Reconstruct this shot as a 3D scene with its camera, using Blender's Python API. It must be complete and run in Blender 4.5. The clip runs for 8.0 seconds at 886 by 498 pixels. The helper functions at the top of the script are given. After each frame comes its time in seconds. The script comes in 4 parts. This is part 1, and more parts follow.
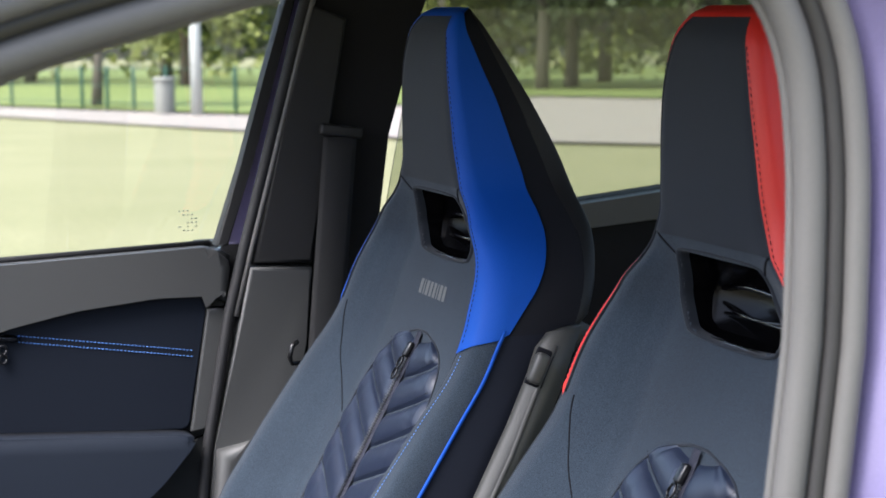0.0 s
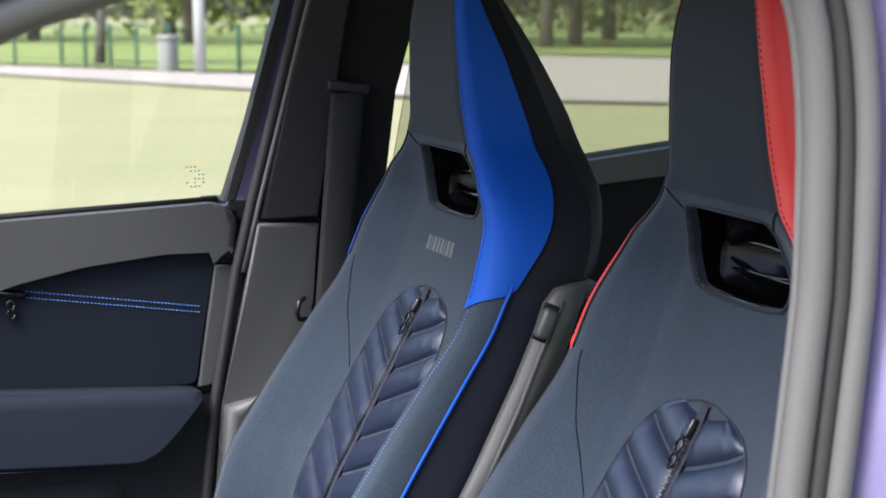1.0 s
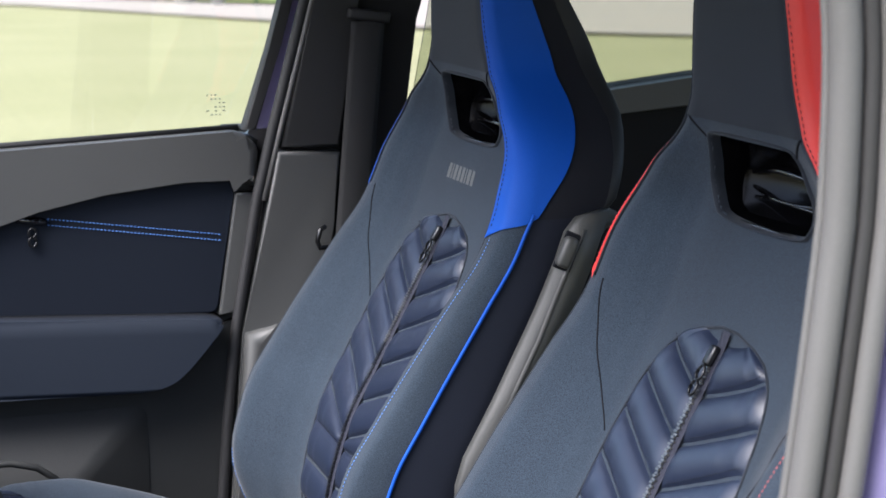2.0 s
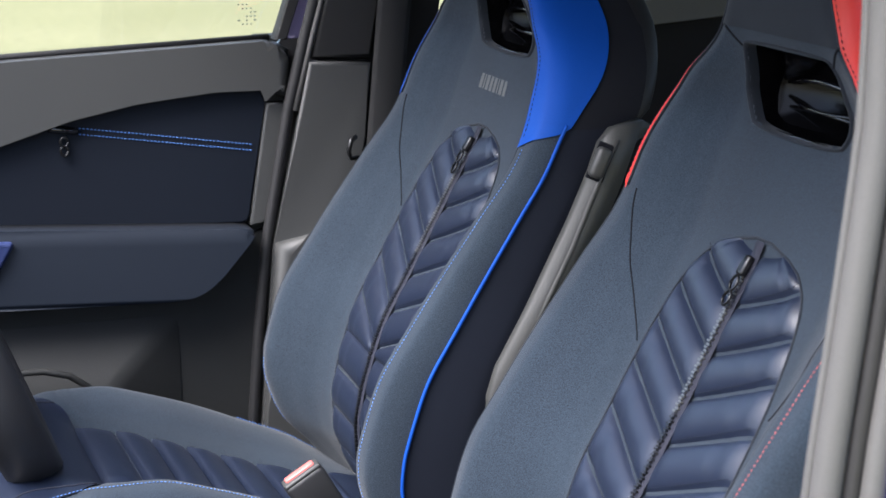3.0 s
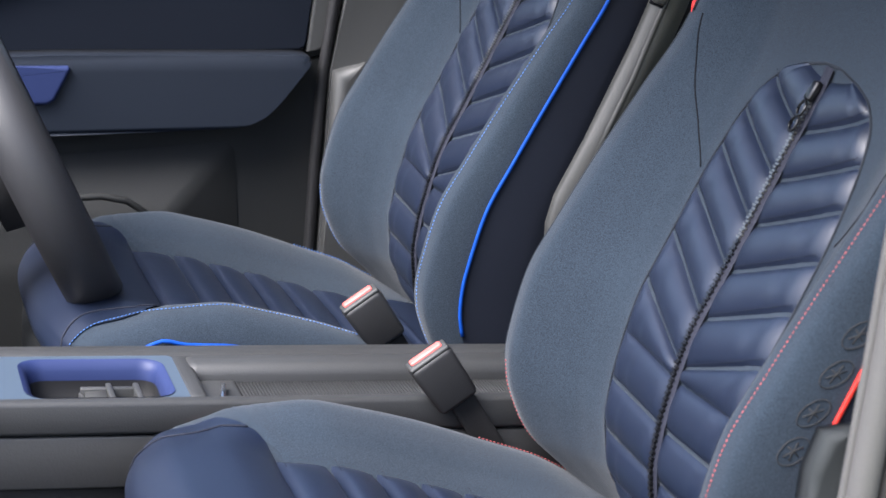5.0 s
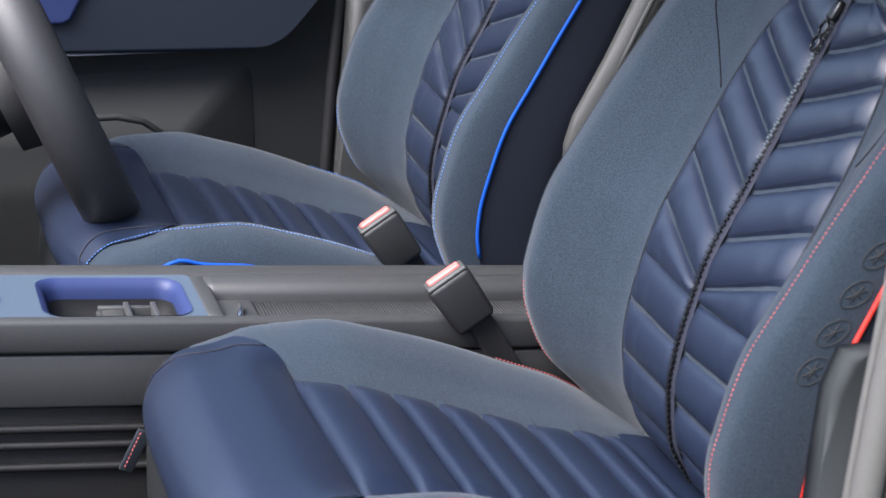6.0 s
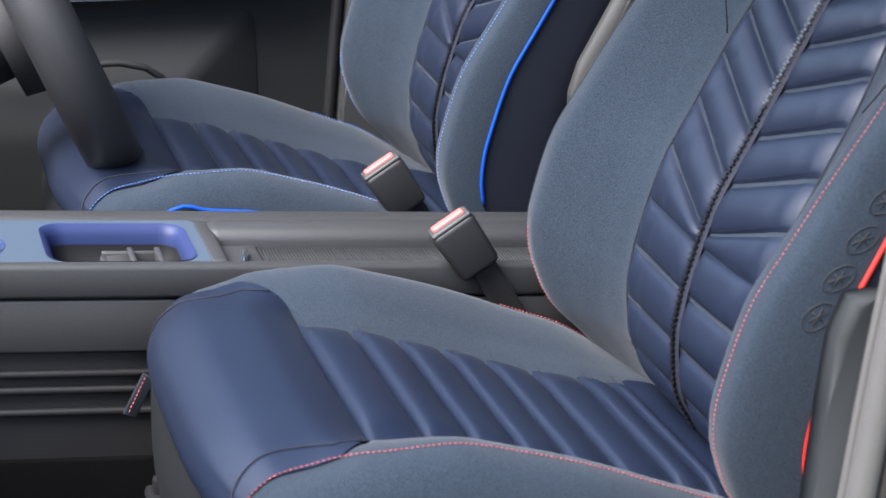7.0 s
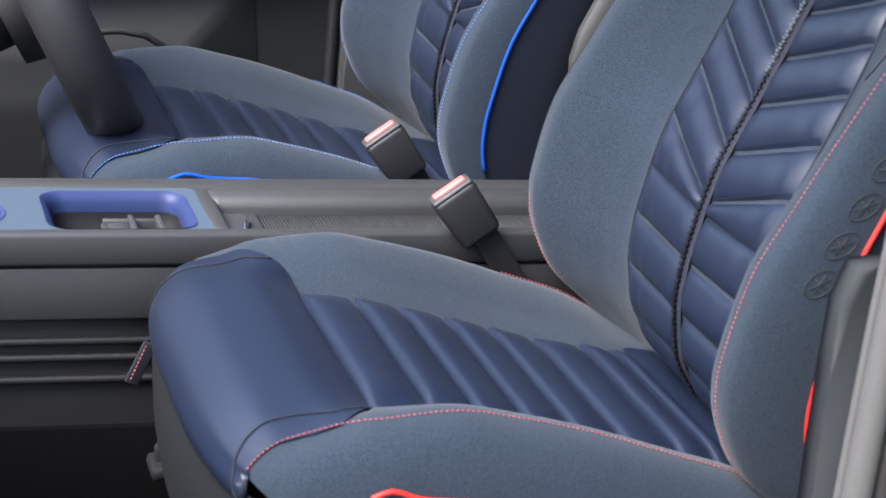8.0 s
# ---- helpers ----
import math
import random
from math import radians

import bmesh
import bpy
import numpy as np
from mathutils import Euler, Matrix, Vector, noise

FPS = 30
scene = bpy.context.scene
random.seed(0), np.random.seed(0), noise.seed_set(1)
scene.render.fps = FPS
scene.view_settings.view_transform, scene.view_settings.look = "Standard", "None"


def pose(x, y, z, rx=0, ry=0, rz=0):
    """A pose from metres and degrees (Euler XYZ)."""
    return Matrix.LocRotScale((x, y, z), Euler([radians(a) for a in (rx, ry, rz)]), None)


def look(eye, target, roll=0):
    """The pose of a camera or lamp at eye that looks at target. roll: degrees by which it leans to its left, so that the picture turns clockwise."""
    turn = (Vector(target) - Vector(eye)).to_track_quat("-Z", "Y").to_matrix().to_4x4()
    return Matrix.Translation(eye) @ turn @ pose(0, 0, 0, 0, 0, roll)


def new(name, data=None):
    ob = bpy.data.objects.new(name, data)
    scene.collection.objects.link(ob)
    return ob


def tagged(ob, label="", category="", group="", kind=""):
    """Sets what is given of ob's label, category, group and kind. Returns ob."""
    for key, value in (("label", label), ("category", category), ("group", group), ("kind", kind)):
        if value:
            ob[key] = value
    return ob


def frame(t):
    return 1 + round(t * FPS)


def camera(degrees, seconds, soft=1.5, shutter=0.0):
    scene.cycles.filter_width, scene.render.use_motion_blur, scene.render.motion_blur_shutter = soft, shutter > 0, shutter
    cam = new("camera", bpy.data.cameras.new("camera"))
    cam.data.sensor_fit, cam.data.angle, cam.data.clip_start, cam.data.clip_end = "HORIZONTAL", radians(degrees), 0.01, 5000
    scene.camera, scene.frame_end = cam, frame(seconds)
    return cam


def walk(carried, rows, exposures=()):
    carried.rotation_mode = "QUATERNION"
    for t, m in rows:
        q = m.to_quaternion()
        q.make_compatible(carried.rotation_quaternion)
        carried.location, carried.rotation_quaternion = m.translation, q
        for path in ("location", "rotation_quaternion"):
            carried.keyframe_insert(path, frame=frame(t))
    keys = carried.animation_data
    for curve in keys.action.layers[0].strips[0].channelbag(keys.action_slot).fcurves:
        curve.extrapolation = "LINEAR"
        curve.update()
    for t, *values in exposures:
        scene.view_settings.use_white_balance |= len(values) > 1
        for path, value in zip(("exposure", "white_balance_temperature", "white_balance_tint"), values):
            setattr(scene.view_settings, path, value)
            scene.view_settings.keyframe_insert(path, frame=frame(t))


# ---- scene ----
cam = camera(25.0, 8.0, soft=1.5)
cam.data.dof.use_dof, cam.data.dof.focus_distance, cam.data.dof.aperture_fstop = True, 2.2, 12.0
# seconds, place, yaw, pitch, roll: the camera sinks and drifts a hand's width while it tilts down and pans
ROWS = [
    (0, 0.0296, -0.0018, 1.4197, -19.375, -7.008, -0.756),
    (0.5, 0.0263, -0.0033, 1.4187, -19.391, -7.479, -0.755),
    (1, 0.0232, -0.0046, 1.4169, -19.265, -8.188, -0.697),
    (2.5, 0.0146, -0.0037, 1.4097, -18.394, -11.319, -0.554),
    (3, 0.0099, -0.0026, 1.4072, -17.999, -12.562, -0.506),
    (3.5, 0.0049, -0.0021, 1.4043, -17.653, -13.551, -0.465),
    (4, 0.0000, -0.0000, 1.4000, -17.337, -14.750, -0.310),
    (4.5, -0.0041, 0.0032, 1.3942, -17.033, -15.955, -0.244),
    (5, -0.0065, 0.0062, 1.3881, -16.685, -17.081, -0.177),
    (6.5, -0.0119, 0.0108, 1.3746, -16.230, -19.921, 0.059),
    (7, -0.0140, 0.0116, 1.3722, -16.269, -20.514, 0.122),
    (7.5, -0.0156, 0.0125, 1.3709, -16.295, -20.969, 0.125),
    (8, -0.0170, 0.0136, 1.3695, -16.336, -21.381, 0.155),
]


def turned(place, yaw, pitch, roll):
    y, p = radians(yaw), radians(pitch)
    ahead = Vector((-math.sin(y) * math.cos(p), math.cos(y) * math.cos(p), math.sin(p)))
    return look(place, Vector(place) + ahead, roll)


walk(cam, [(t, turned((a, b, c), y, p, r)) for t, a, b, c, y, p, r in ROWS], [(0.0, 2.05, 6100, 12), (8.0, 2.05, 6100, 12)])

# ---- light: a bright, thinly clouded day ----
world = bpy.data.worlds.new("sky")
scene.world = world
world.use_nodes = True
wn = world.node_tree
sky = wn.nodes.new("ShaderNodeTexSky")
sky.sky_type = "NISHITA"
sky.sun_disc = False
SUN_UP, SUN_ROUND = radians(54), radians(246)
sky.sun_elevation, sky.sun_rotation = SUN_UP, SUN_ROUND
sky.air_density, sky.dust_density = 1.0, 4.0
wn.links.new(sky.outputs[0], wn.nodes["Background"].inputs[0])
wn.nodes["Background"].inputs[1].default_value = 0.12
sun = new("sun", bpy.data.lights.new("sun", "SUN"))
sun.data.energy, sun.data.angle, sun.data.color = 2.4, radians(40), (1.0, 0.97, 0.94)
sun.matrix_world = look((0, 0, 8), (math.sin(SUN_ROUND) * -8 / math.tan(SUN_UP), math.cos(SUN_ROUND) * -8 / math.tan(SUN_UP), 0))


# ---- materials ----
def material(name, base, rough=0.6, metal=0.0, dark=None, scale=8.0, grain=600.0, bump=0.1, coat=0.0, sheen=0.0, spread=0.5, dist=0.0006, spec=0.5, speck=0.9, coat_rough=0.08):
    m = bpy.data.materials.new(name)
    m.use_nodes = True
    nt = m.node_tree
    n, l = nt.nodes, nt.links
    b = n["Principled BSDF"]
    b.inputs["Roughness"].default_value, b.inputs["Metallic"].default_value = rough, metal
    b.inputs["Coat Weight"].default_value, b.inputs["Sheen Weight"].default_value = coat, sheen
    b.inputs["Specular IOR Level"].default_value = spec
    b.inputs["Coat Roughness"].default_value = coat_rough
    co = n.new("ShaderNodeTexCoord")
    big = n.new("ShaderNodeTexNoise")
    big.inputs["Scale"].default_value, big.inputs["Detail"].default_value = scale, 4
    fine = n.new("ShaderNodeTexNoise")
    fine.inputs["Scale"].default_value, fine.inputs["Detail"].default_value = grain, 2
    l.new(co.outputs["Object"], big.inputs["Vector"])
    l.new(co.outputs["Object"], fine.inputs["Vector"])
    mix = n.new("ShaderNodeMix")
    mix.data_type = "RGBA"
    dark = dark or tuple(c * 0.75 for c in base)
    mix.inputs[6].default_value, mix.inputs[7].default_value = (*dark, 1), (*base, 1)
    add = n.new("ShaderNodeMath")
    add.operation = "MULTIPLY_ADD"
    add.inputs[1].default_value, add.inputs[2].default_value = spread, 0.5 - spread / 2
    l.new(big.outputs[0], add.inputs[0])
    add2 = n.new("ShaderNodeMath")
    add2.operation = "MULTIPLY_ADD"
    add2.inputs[1].default_value = speck
    off = n.new("ShaderNodeMath")
    off.operation = "SUBTRACT"
    off.inputs[1].default_value = speck / 2
    l.new(add.outputs[0], off.inputs[0])
    l.new(fine.outputs[0], add2.inputs[0])
    l.new(off.outputs[0], add2.inputs[2])
    l.new(add2.outputs[0], mix.inputs[0])
    l.new(mix.outputs[2], b.inputs["Base Color"])
    bp = n.new("ShaderNodeBump")
    bp.inputs["Strength"].default_value, bp.inputs["Distance"].default_value = bump, dist
    l.new(fine.outputs[0], bp.inputs["Height"])
    l.new(bp.outputs[0], b.inputs["Normal"])
    return m


FABRIC = material("heather_fabric", (0.0265, 0.0405, 0.059), 0.9, dark=(0.007, 0.0115, 0.019), grain=900, bump=0.5, sheen=0.12, spec=0.25, speck=2.2)
LEATHER = material("navy_leather", (0.0088, 0.0145, 0.0330), 0.40, dark=(0.0066, 0.0112, 0.0262), grain=900, bump=0.18, scale=5, spec=0.7)
BLUE = material("blue_leather", (0.002, 0.062, 0.36), 0.7, dark=(0.002, 0.046, 0.27), grain=900, bump=0.12, spec=0.25)
RED = material("red_leather", (0.62, 0.022, 0.012), 0.5, dark=(0.52, 0.018, 0.01), grain=900, bump=0.12)
BLACK = material("black_fabric", (0.0075, 0.0085, 0.013), 0.9, dark=(0.0035, 0.004, 0.007), grain=1400, bump=0.3, spec=0.25)
SIDE = material("dark_navy_fabric", (0.0085, 0.0115, 0.0215), 0.85, dark=(0.0045, 0.006, 0.0115), grain=1400, bump=0.3, spec=0.25)
GREY = material("grey_plastic", (0.050, 0.051, 0.050), 0.5, dark=(0.038, 0.039, 0.039), grain=700, bump=0.25)
DARK = material("black_plastic", (0.008, 0.008, 0.009), 0.65, dark=(0.007, 0.007, 0.008), grain=700, bump=0.25)
BOWL = material("bowl_black", (0.002, 0.002, 0.0025), 0.15, bump=0, spec=0.12)
GLOSS = material("gloss_black", (0.004, 0.004, 0.005), 0.06, coat=0.6, bump=0.0)
PAINT = material("violet_paint", (0.36, 0.32, 0.60), 0.28, metal=0.7, coat=1.0, bump=0.0)
RUBBER = material("rubber_seal", (0.108, 0.105, 0.101), 0.55, bump=0.15)
NEO = material("smooth_navy_cover", (0.009, 0.013, 0.021), 0.75, dark=(0.006, 0.009, 0.015), grain=1200, bump=0.15, sheen=0.08, spec=0.3)
SHELL = material("seat_shell_plastic", (0.0062, 0.0075, 0.0085), 0.8, dark=(0.0045, 0.0055, 0.0065), grain=600, bump=0.4, spec=0.25)
THREAD = material("dark_thread", (0.007, 0.010, 0.022), 0.8, bump=0)
THREAD_BLUE = material("blue_thread", (0.10, 0.24, 0.62), 0.8, bump=0)
THREAD_RED = material("red_thread", (0.46, 0.10, 0.105), 0.8, bump=0)
TAPE = material("zip_tape", (0.012, 0.014, 0.028), 0.8, grain=1500, bump=0.4)
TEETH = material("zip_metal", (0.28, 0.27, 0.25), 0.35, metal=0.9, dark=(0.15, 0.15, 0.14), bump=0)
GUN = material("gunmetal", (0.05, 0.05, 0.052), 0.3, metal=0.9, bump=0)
STEEL = material("bright_steel", (0.7, 0.7, 0.72), 0.25, metal=1.0, bump=0)
MARK = material("pale_weave", (0.115, 0.125, 0.13), 0.9, bump=0.2)
BADGE = material("embossed_tone", (0.030, 0.030, 0.031), 0.8, bump=0.1)
SLATE = material("slate_satin", (0.065, 0.090, 0.125), 0.42, dark=(0.055, 0.078, 0.108), bump=0.1)
RIM_BLUE = material("violet_blue_satin", (0.022, 0.034, 0.10), 0.5, dark=(0.022, 0.033, 0.105), bump=0.05, spec=0.3)
TRIM = material("charcoal_trim", (0.040, 0.041, 0.042), 0.55, dark=(0.029, 0.030, 0.031), grain=500, bump=0.4)
CHARCOAL = material("charcoal_cover", (0.0065, 0.0065, 0.0072), 0.65, grain=500, bump=0.3)
BLACKTRIM = material("black_trim", (0.005, 0.005, 0.006), 0.8, dark=(0.003, 0.003, 0.004), grain=500, bump=0.2, spec=0.3)
PILLARGREY = material("pillar_plastic", (0.026, 0.029, 0.030), 0.75, dark=(0.020, 0.023, 0.024), grain=500, bump=0.3, spec=0.3)
HINGEGREY = material("warm_grey_plastic", (0.055, 0.056, 0.054), 0.5, dark=(0.045, 0.046, 0.044), grain=600, bump=0.3)
PULL = material("pull_plastic", (0.095, 0.10, 0.097), 0.5, dark=(0.08, 0.084, 0.082), grain=500, bump=0.3)
NAVY = material("door_navy", (0.0045, 0.0074, 0.0145), 0.7, dark=(0.0036, 0.006, 0.0120), grain=900, bump=0.15, spec=0.22)
# trim of the far door, its weaker light put into a darker base colour
TRIM_SHADED = material("shaded_door_trim", (0.019, 0.020, 0.020), 0.6, dark=(0.014, 0.015, 0.015), grain=500, bump=0.4, spec=0.4)
ARMREST = material("armrest_navy", (0.0075, 0.0125, 0.023), 0.55, dark=(0.006, 0.010, 0.019), grain=900, bump=0.15)
BUCKLE = material("buckle_black", (0.018, 0.018, 0.019), 0.5, grain=500, bump=0.3)
BUTTON = material("pale_red_plastic", (0.72, 0.16, 0.14), 0.4, dark=(0.65, 0.13, 0.115), bump=0)
WEBBING = material("webbing", (0.009, 0.009, 0.010), 0.8, grain=1200, bump=0.5)
WHEEL = material("wheel_leather", (0.028, 0.028, 0.030), 0.5, dark=(0.022, 0.022, 0.024), grain=700, bump=0.3)
DARKSEAL = material("dark_seal", (0.024, 0.023, 0.023), 0.5, bump=0.1)
CARPET = material("carpet", (0.0030, 0.0030, 0.0033), 0.95, dark=(0.0010, 0.0010, 0.0012), spec=0.1, grain=900, bump=0.6, dist=0.0012)
MARKGLASS = material("etched_marking", (0.25, 0.28, 0.22), 0.8, bump=0)
GLASS = bpy.data.materials.new("window_glass")
GLASS.use_nodes = True
_g = GLASS.node_tree.nodes["Principled BSDF"]
_g.inputs["Base Color"].default_value = (0.96, 0.99, 0.95, 1)
_g.inputs["Roughness"].default_value, _g.inputs["IOR"].default_value = 0.0, 1.45
_g.inputs["Transmission Weight"].default_value = 1.0
GRASS = material("grass", (0.200, 0.192, 0.108), 0.9, dark=(0.150, 0.150, 0.074), scale=0.35, grain=9, bump=0.5, dist=0.05, spread=1.4, spec=0.2)
GRAVEL = material("gravel", (0.23, 0.21, 0.19), 0.9, dark=(0.22, 0.19, 0.165), scale=0.5, grain=20, bump=0.3, dist=0.02, spread=1.2, spec=0.2)
LEAF = material("leaves", (0.17, 0.185, 0.035), 0.6, dark=(0.075, 0.10, 0.020), scale=0.5, grain=4, bump=0, spread=1.3)
LEAF_DARK = material("dark_leaves", (0.07, 0.095, 0.022), 0.6, dark=(0.028, 0.045, 0.012), scale=0.5, grain=4, bump=0, spread=1.3)
BARK = material("bark", (0.14, 0.12, 0.095), 0.9, dark=(0.07, 0.06, 0.048), scale=3, grain=30, bump=0.6, dist=0.02)
FENCE = material("green_steel", (0.02, 0.07, 0.045), 0.5, bump=0)
WHITE = material("white_paint", (0.42, 0.43, 0.42), 0.5, bump=0)
STONE = material("grey_metal", (0.20, 0.20, 0.19), 0.6, bump=0.1)
TINTED = GLASS.copy()
TINTED.name = "tinted_glass"
TINTED.node_tree.nodes["Principled BSDF"].inputs["Base Color"].default_value = (0.50, 0.53, 0.45, 1)
LAWN = material("lawn", (0.135, 0.165, 0.05), 0.9, dark=(0.10, 0.13, 0.038), scale=0.3, grain=8, bump=0.5, dist=0.05, spread=1.4, spec=0.2)


# ---- building helpers ----
def mesh_object(name, bm, mat, smooth=True):
    me = bpy.data.meshes.new(name)
    bm.normal_update()
    bm.to_mesh(me)
    bm.free()
    if mat:
        me.materials.append(mat)
    if smooth:
        for p in me.polygons:
            p.use_smooth = True
    return new(name, me)


def part(name, bm, mat, parent, label="", smooth=True):
    ob = mesh_object(name, bm, mat, smooth)
    ob.parent = parent
    if label:
        ob["label"] = label
    return ob


def spline(keys):
    """A smooth function through (value, result) pairs."""
    ks = sorted(keys)
    xs = [k[0] for k in ks]
    ys = [k[1] for k in ks]
    n = len(xs)
    d = [(ys[i + 1] - ys[i]) / (xs[i + 1] - xs[i]) for i in range(n - 1)]
    m = [d[0]] + [0 if d[i - 1] * d[i] <= 0 else 2 * d[i - 1] * d[i] / (d[i - 1] + d[i]) for i in range(1, n - 1)] + [d[-1]]

    def at(x):
        if x <= xs[0]:
            return ys[0]
        if x >= xs[-1]:
            return ys[-1]
        i = max(k for k in range(n - 1) if xs[k] <= x)
        h = xs[i + 1] - xs[i]
        t = (x - xs[i]) / h
        return ys[i] * (2 * t**3 - 3 * t * t + 1) + h * m[i] * (t**3 - 2 * t * t + t) + ys[i + 1] * (3 * t * t - 2 * t**3) + h * m[i + 1] * (t**3 - t * t)

    return at


def grid(fn, nu, nv, bm=None, flip=False):
    """A sheet of quads: fn(i / nu, j / nv)."""
    bm = bm or bmesh.new()
    vs = [[bm.verts.new(fn(i / nu, j / nv)) for j in range(nv + 1)] for i in range(nu + 1)]
    for i in range(nu):
        for j in range(nv):
            q = (vs[i][j], vs[i + 1][j], vs[i + 1][j + 1], vs[i][j + 1])
            bm.faces.new(q[::-1] if flip else q)
    return bm


def tube(points, radius, sides=8, bm=None, flat=1.0):
    """A round cord along points, its radius a number or a function of 0..1."""
    bm = bm or bmesh.new()
    pts = [Vector(p) for p in points]
    rings = []
    ref = None
    for i, p in enumerate(pts):
        d = (pts[min(i + 1, len(pts) - 1)] - pts[max(i - 1, 0)]).normalized()
        if ref is None:
            ref = Vector((0, 0, 1)) if abs(d.z) < 0.9 else Vector((1, 0, 0))
        a = (ref - d * ref.dot(d)).normalized()
        ref = a
        b = d.cross(a)
        r = radius(i / (len(pts) - 1)) if callable(radius) else radius
        rings.append([bm.verts.new(p + a * math.cos(k * math.tau / sides) * r * flat + b * math.sin(k * math.tau / sides) * r) for k in range(sides)])
    for r0, r1 in zip(rings, rings[1:]):
        for k in range(sides):
            bm.faces.new((r0[k], r0[(k + 1) % sides], r1[(k + 1) % sides], r1[k]))
    bm.faces.new(rings[0][::-1])
    bm.faces.new(rings[-1])
    return bm


def box(size, at=(0, 0, 0), turn=(0, 0, 0), bevel=0.0, bm=None, segments=2):
    bm = bm or bmesh.new()
    fresh = bmesh.new()
    bmesh.ops.create_cube(fresh, size=1)
    bmesh.ops.scale(fresh, vec=size, verts=fresh.verts)
    if bevel:
        bmesh.ops.bevel(fresh, geom=fresh.edges[:], offset=bevel, segments=segments, profile=0.5, affect="EDGES")
    fresh.transform(pose(*at, *turn))
    me = bpy.data.meshes.new("tmp")
    fresh.to_mesh(me)
    fresh.free()
    bm.from_mesh(me)
    bpy.data.meshes.remove(me)
    return bm


def prism(outline, depth, place, bevel=0.0, segments=2, bm=None):
    """A flat shape (a, b) pairs, extruded by depth; place maps (a, b, c) to the world."""
    bm = bm or bmesh.new()
    fresh = bmesh.new()
    lo = [fresh.verts.new((a, b, 0)) for a, b in outline]
    hi = [fresh.verts.new((a, b, depth)) for a, b in outline]
    fresh.faces.new(lo[::-1])
    top = fresh.faces.new(hi)
    n = len(lo)
    for i in range(n):
        fresh.faces.new((lo[i], lo[(i + 1) % n], hi[(i + 1) % n], hi[i]))
    if bevel:
        bmesh.ops.bevel(fresh, geom=list(top.edges), offset=bevel, segments=segments, profile=0.5, affect="EDGES")
    for v in fresh.verts:
        v.co = place(*v.co)
    bmesh.ops.recalc_face_normals(fresh, faces=fresh.faces[:])
    me = bpy.data.meshes.new("tmp")
    fresh.to_mesh(me)
    fresh.free()
    bm.from_mesh(me)
    bpy.data.meshes.remove(me)
    return bm


def thing(name, label, category, group="", kind=""):
    return tagged(new(name), label, category, group, kind)


# ---- seat shape: x to the car's rear, u across, z up ----
front_x = spline([(0.50, 0.71), (0.555, 0.676), (0.60, 0.655), (0.646, 0.652), (0.682, 0.657), (0.72, 0.667), (0.775, 0.686), (0.825, 0.713),
                  (0.89, 0.748), (0.954, 0.782), (1.006, 0.809), (1.068, 0.829), (1.13, 0.845), (1.17, 0.838), (1.205, 0.825), (1.26, 0.819), (1.323, 0.818), (1.38, 0.824), (1.405, 0.838), (1.413, 0.855)])
back_x = spline([(0.50, 0.74), (0.60, 0.722), (0.75, 0.752), (0.868, 0.802), (0.955, 0.846), (1.03, 0.890), (1.06, 0.932), (1.09, 0.946), (1.12, 0.957), (1.167, 0.970), (1.216, 0.964), (1.291, 0.931), (1.365, 0.887), (1.405, 0.862), (1.413, 0.857)])
half_w = spline([(0.50, 0.25), (0.60, 0.262), (0.75, 0.268), (0.95, 0.266), (1.05, 0.261), (1.08, 0.253), (1.11, 0.237), (1.145, 0.203), (1.175, 0.162), (1.205, 0.127), (1.24, 0.111), (1.30, 0.101), (1.36, 0.089), (1.395, 0.078), (1.413, 0.060)])
crest = spline([(0.50, 0.02), (0.56, 0.035), (0.62, 0.062), (0.70, 0.080), (0.76, 0.081), (0.85, 0.073), (0.95, 0.056), (1.03, 0.040), (1.10, 0.036), (1.15, 0.027), (1.20, 0.004), (1.23, 0.0), (1.413, 0.0)])
SECTION = [(0.0, 0.0, 0.0), (0.30, 0.30, 0.0), (0.50, 0.50, 0.02), (0.62, 0.62, 0.2), (0.74, 0.74, 0.58), (0.85, 0.86, 0.96), (0.93, 0.945, 0.95), (1.0, 0.99, 0.5)]
sec_u = spline([(a, u) for a, u, p in SECTION] + [(1.3, 1.0), (1.6, 0.985), (1.82, 0.93), (1.9, 0.80), (2.0, 0.0)])
sec_p = spline([(a, p) for a, u, p in SECTION])
side_f = spline([(0.8, 0.0), (0.9, 0.03), (1.0, 0.12), (1.3, 0.42), (1.6, 0.76), (1.82, 0.95), (1.9, 0.99), (2.0, 1.0)])


def back_point(a, z, lift=0.0):
    """A point on the backrest: a runs from the middle of the front (0) round the side (1 to 1.6) to the middle of the back (2); the sign gives the side."""
    s, a = (1 if a >= 0 else -1), abs(a)
    p = crest(z) * sec_p(min(a, 1.0)) * (1 if a <= 1 else max(0.0, 1 - (a - 1) * 3))
    c = front_x(z)
    x = c - p + side_f(a) * (back_x(z) - c)
    return Vector((x, s * sec_u(a) * half_w(z), z))


def on_back(a, z, lift=0.0):
    p = back_point(a, z)
    if lift:
        e = 0.004
        n = (back_point(a + e, z) - back_point(a - e, z)).cross(back_point(a, z + e) - back_point(a, z - e))
        p = p - n.normalized() * lift
    return p


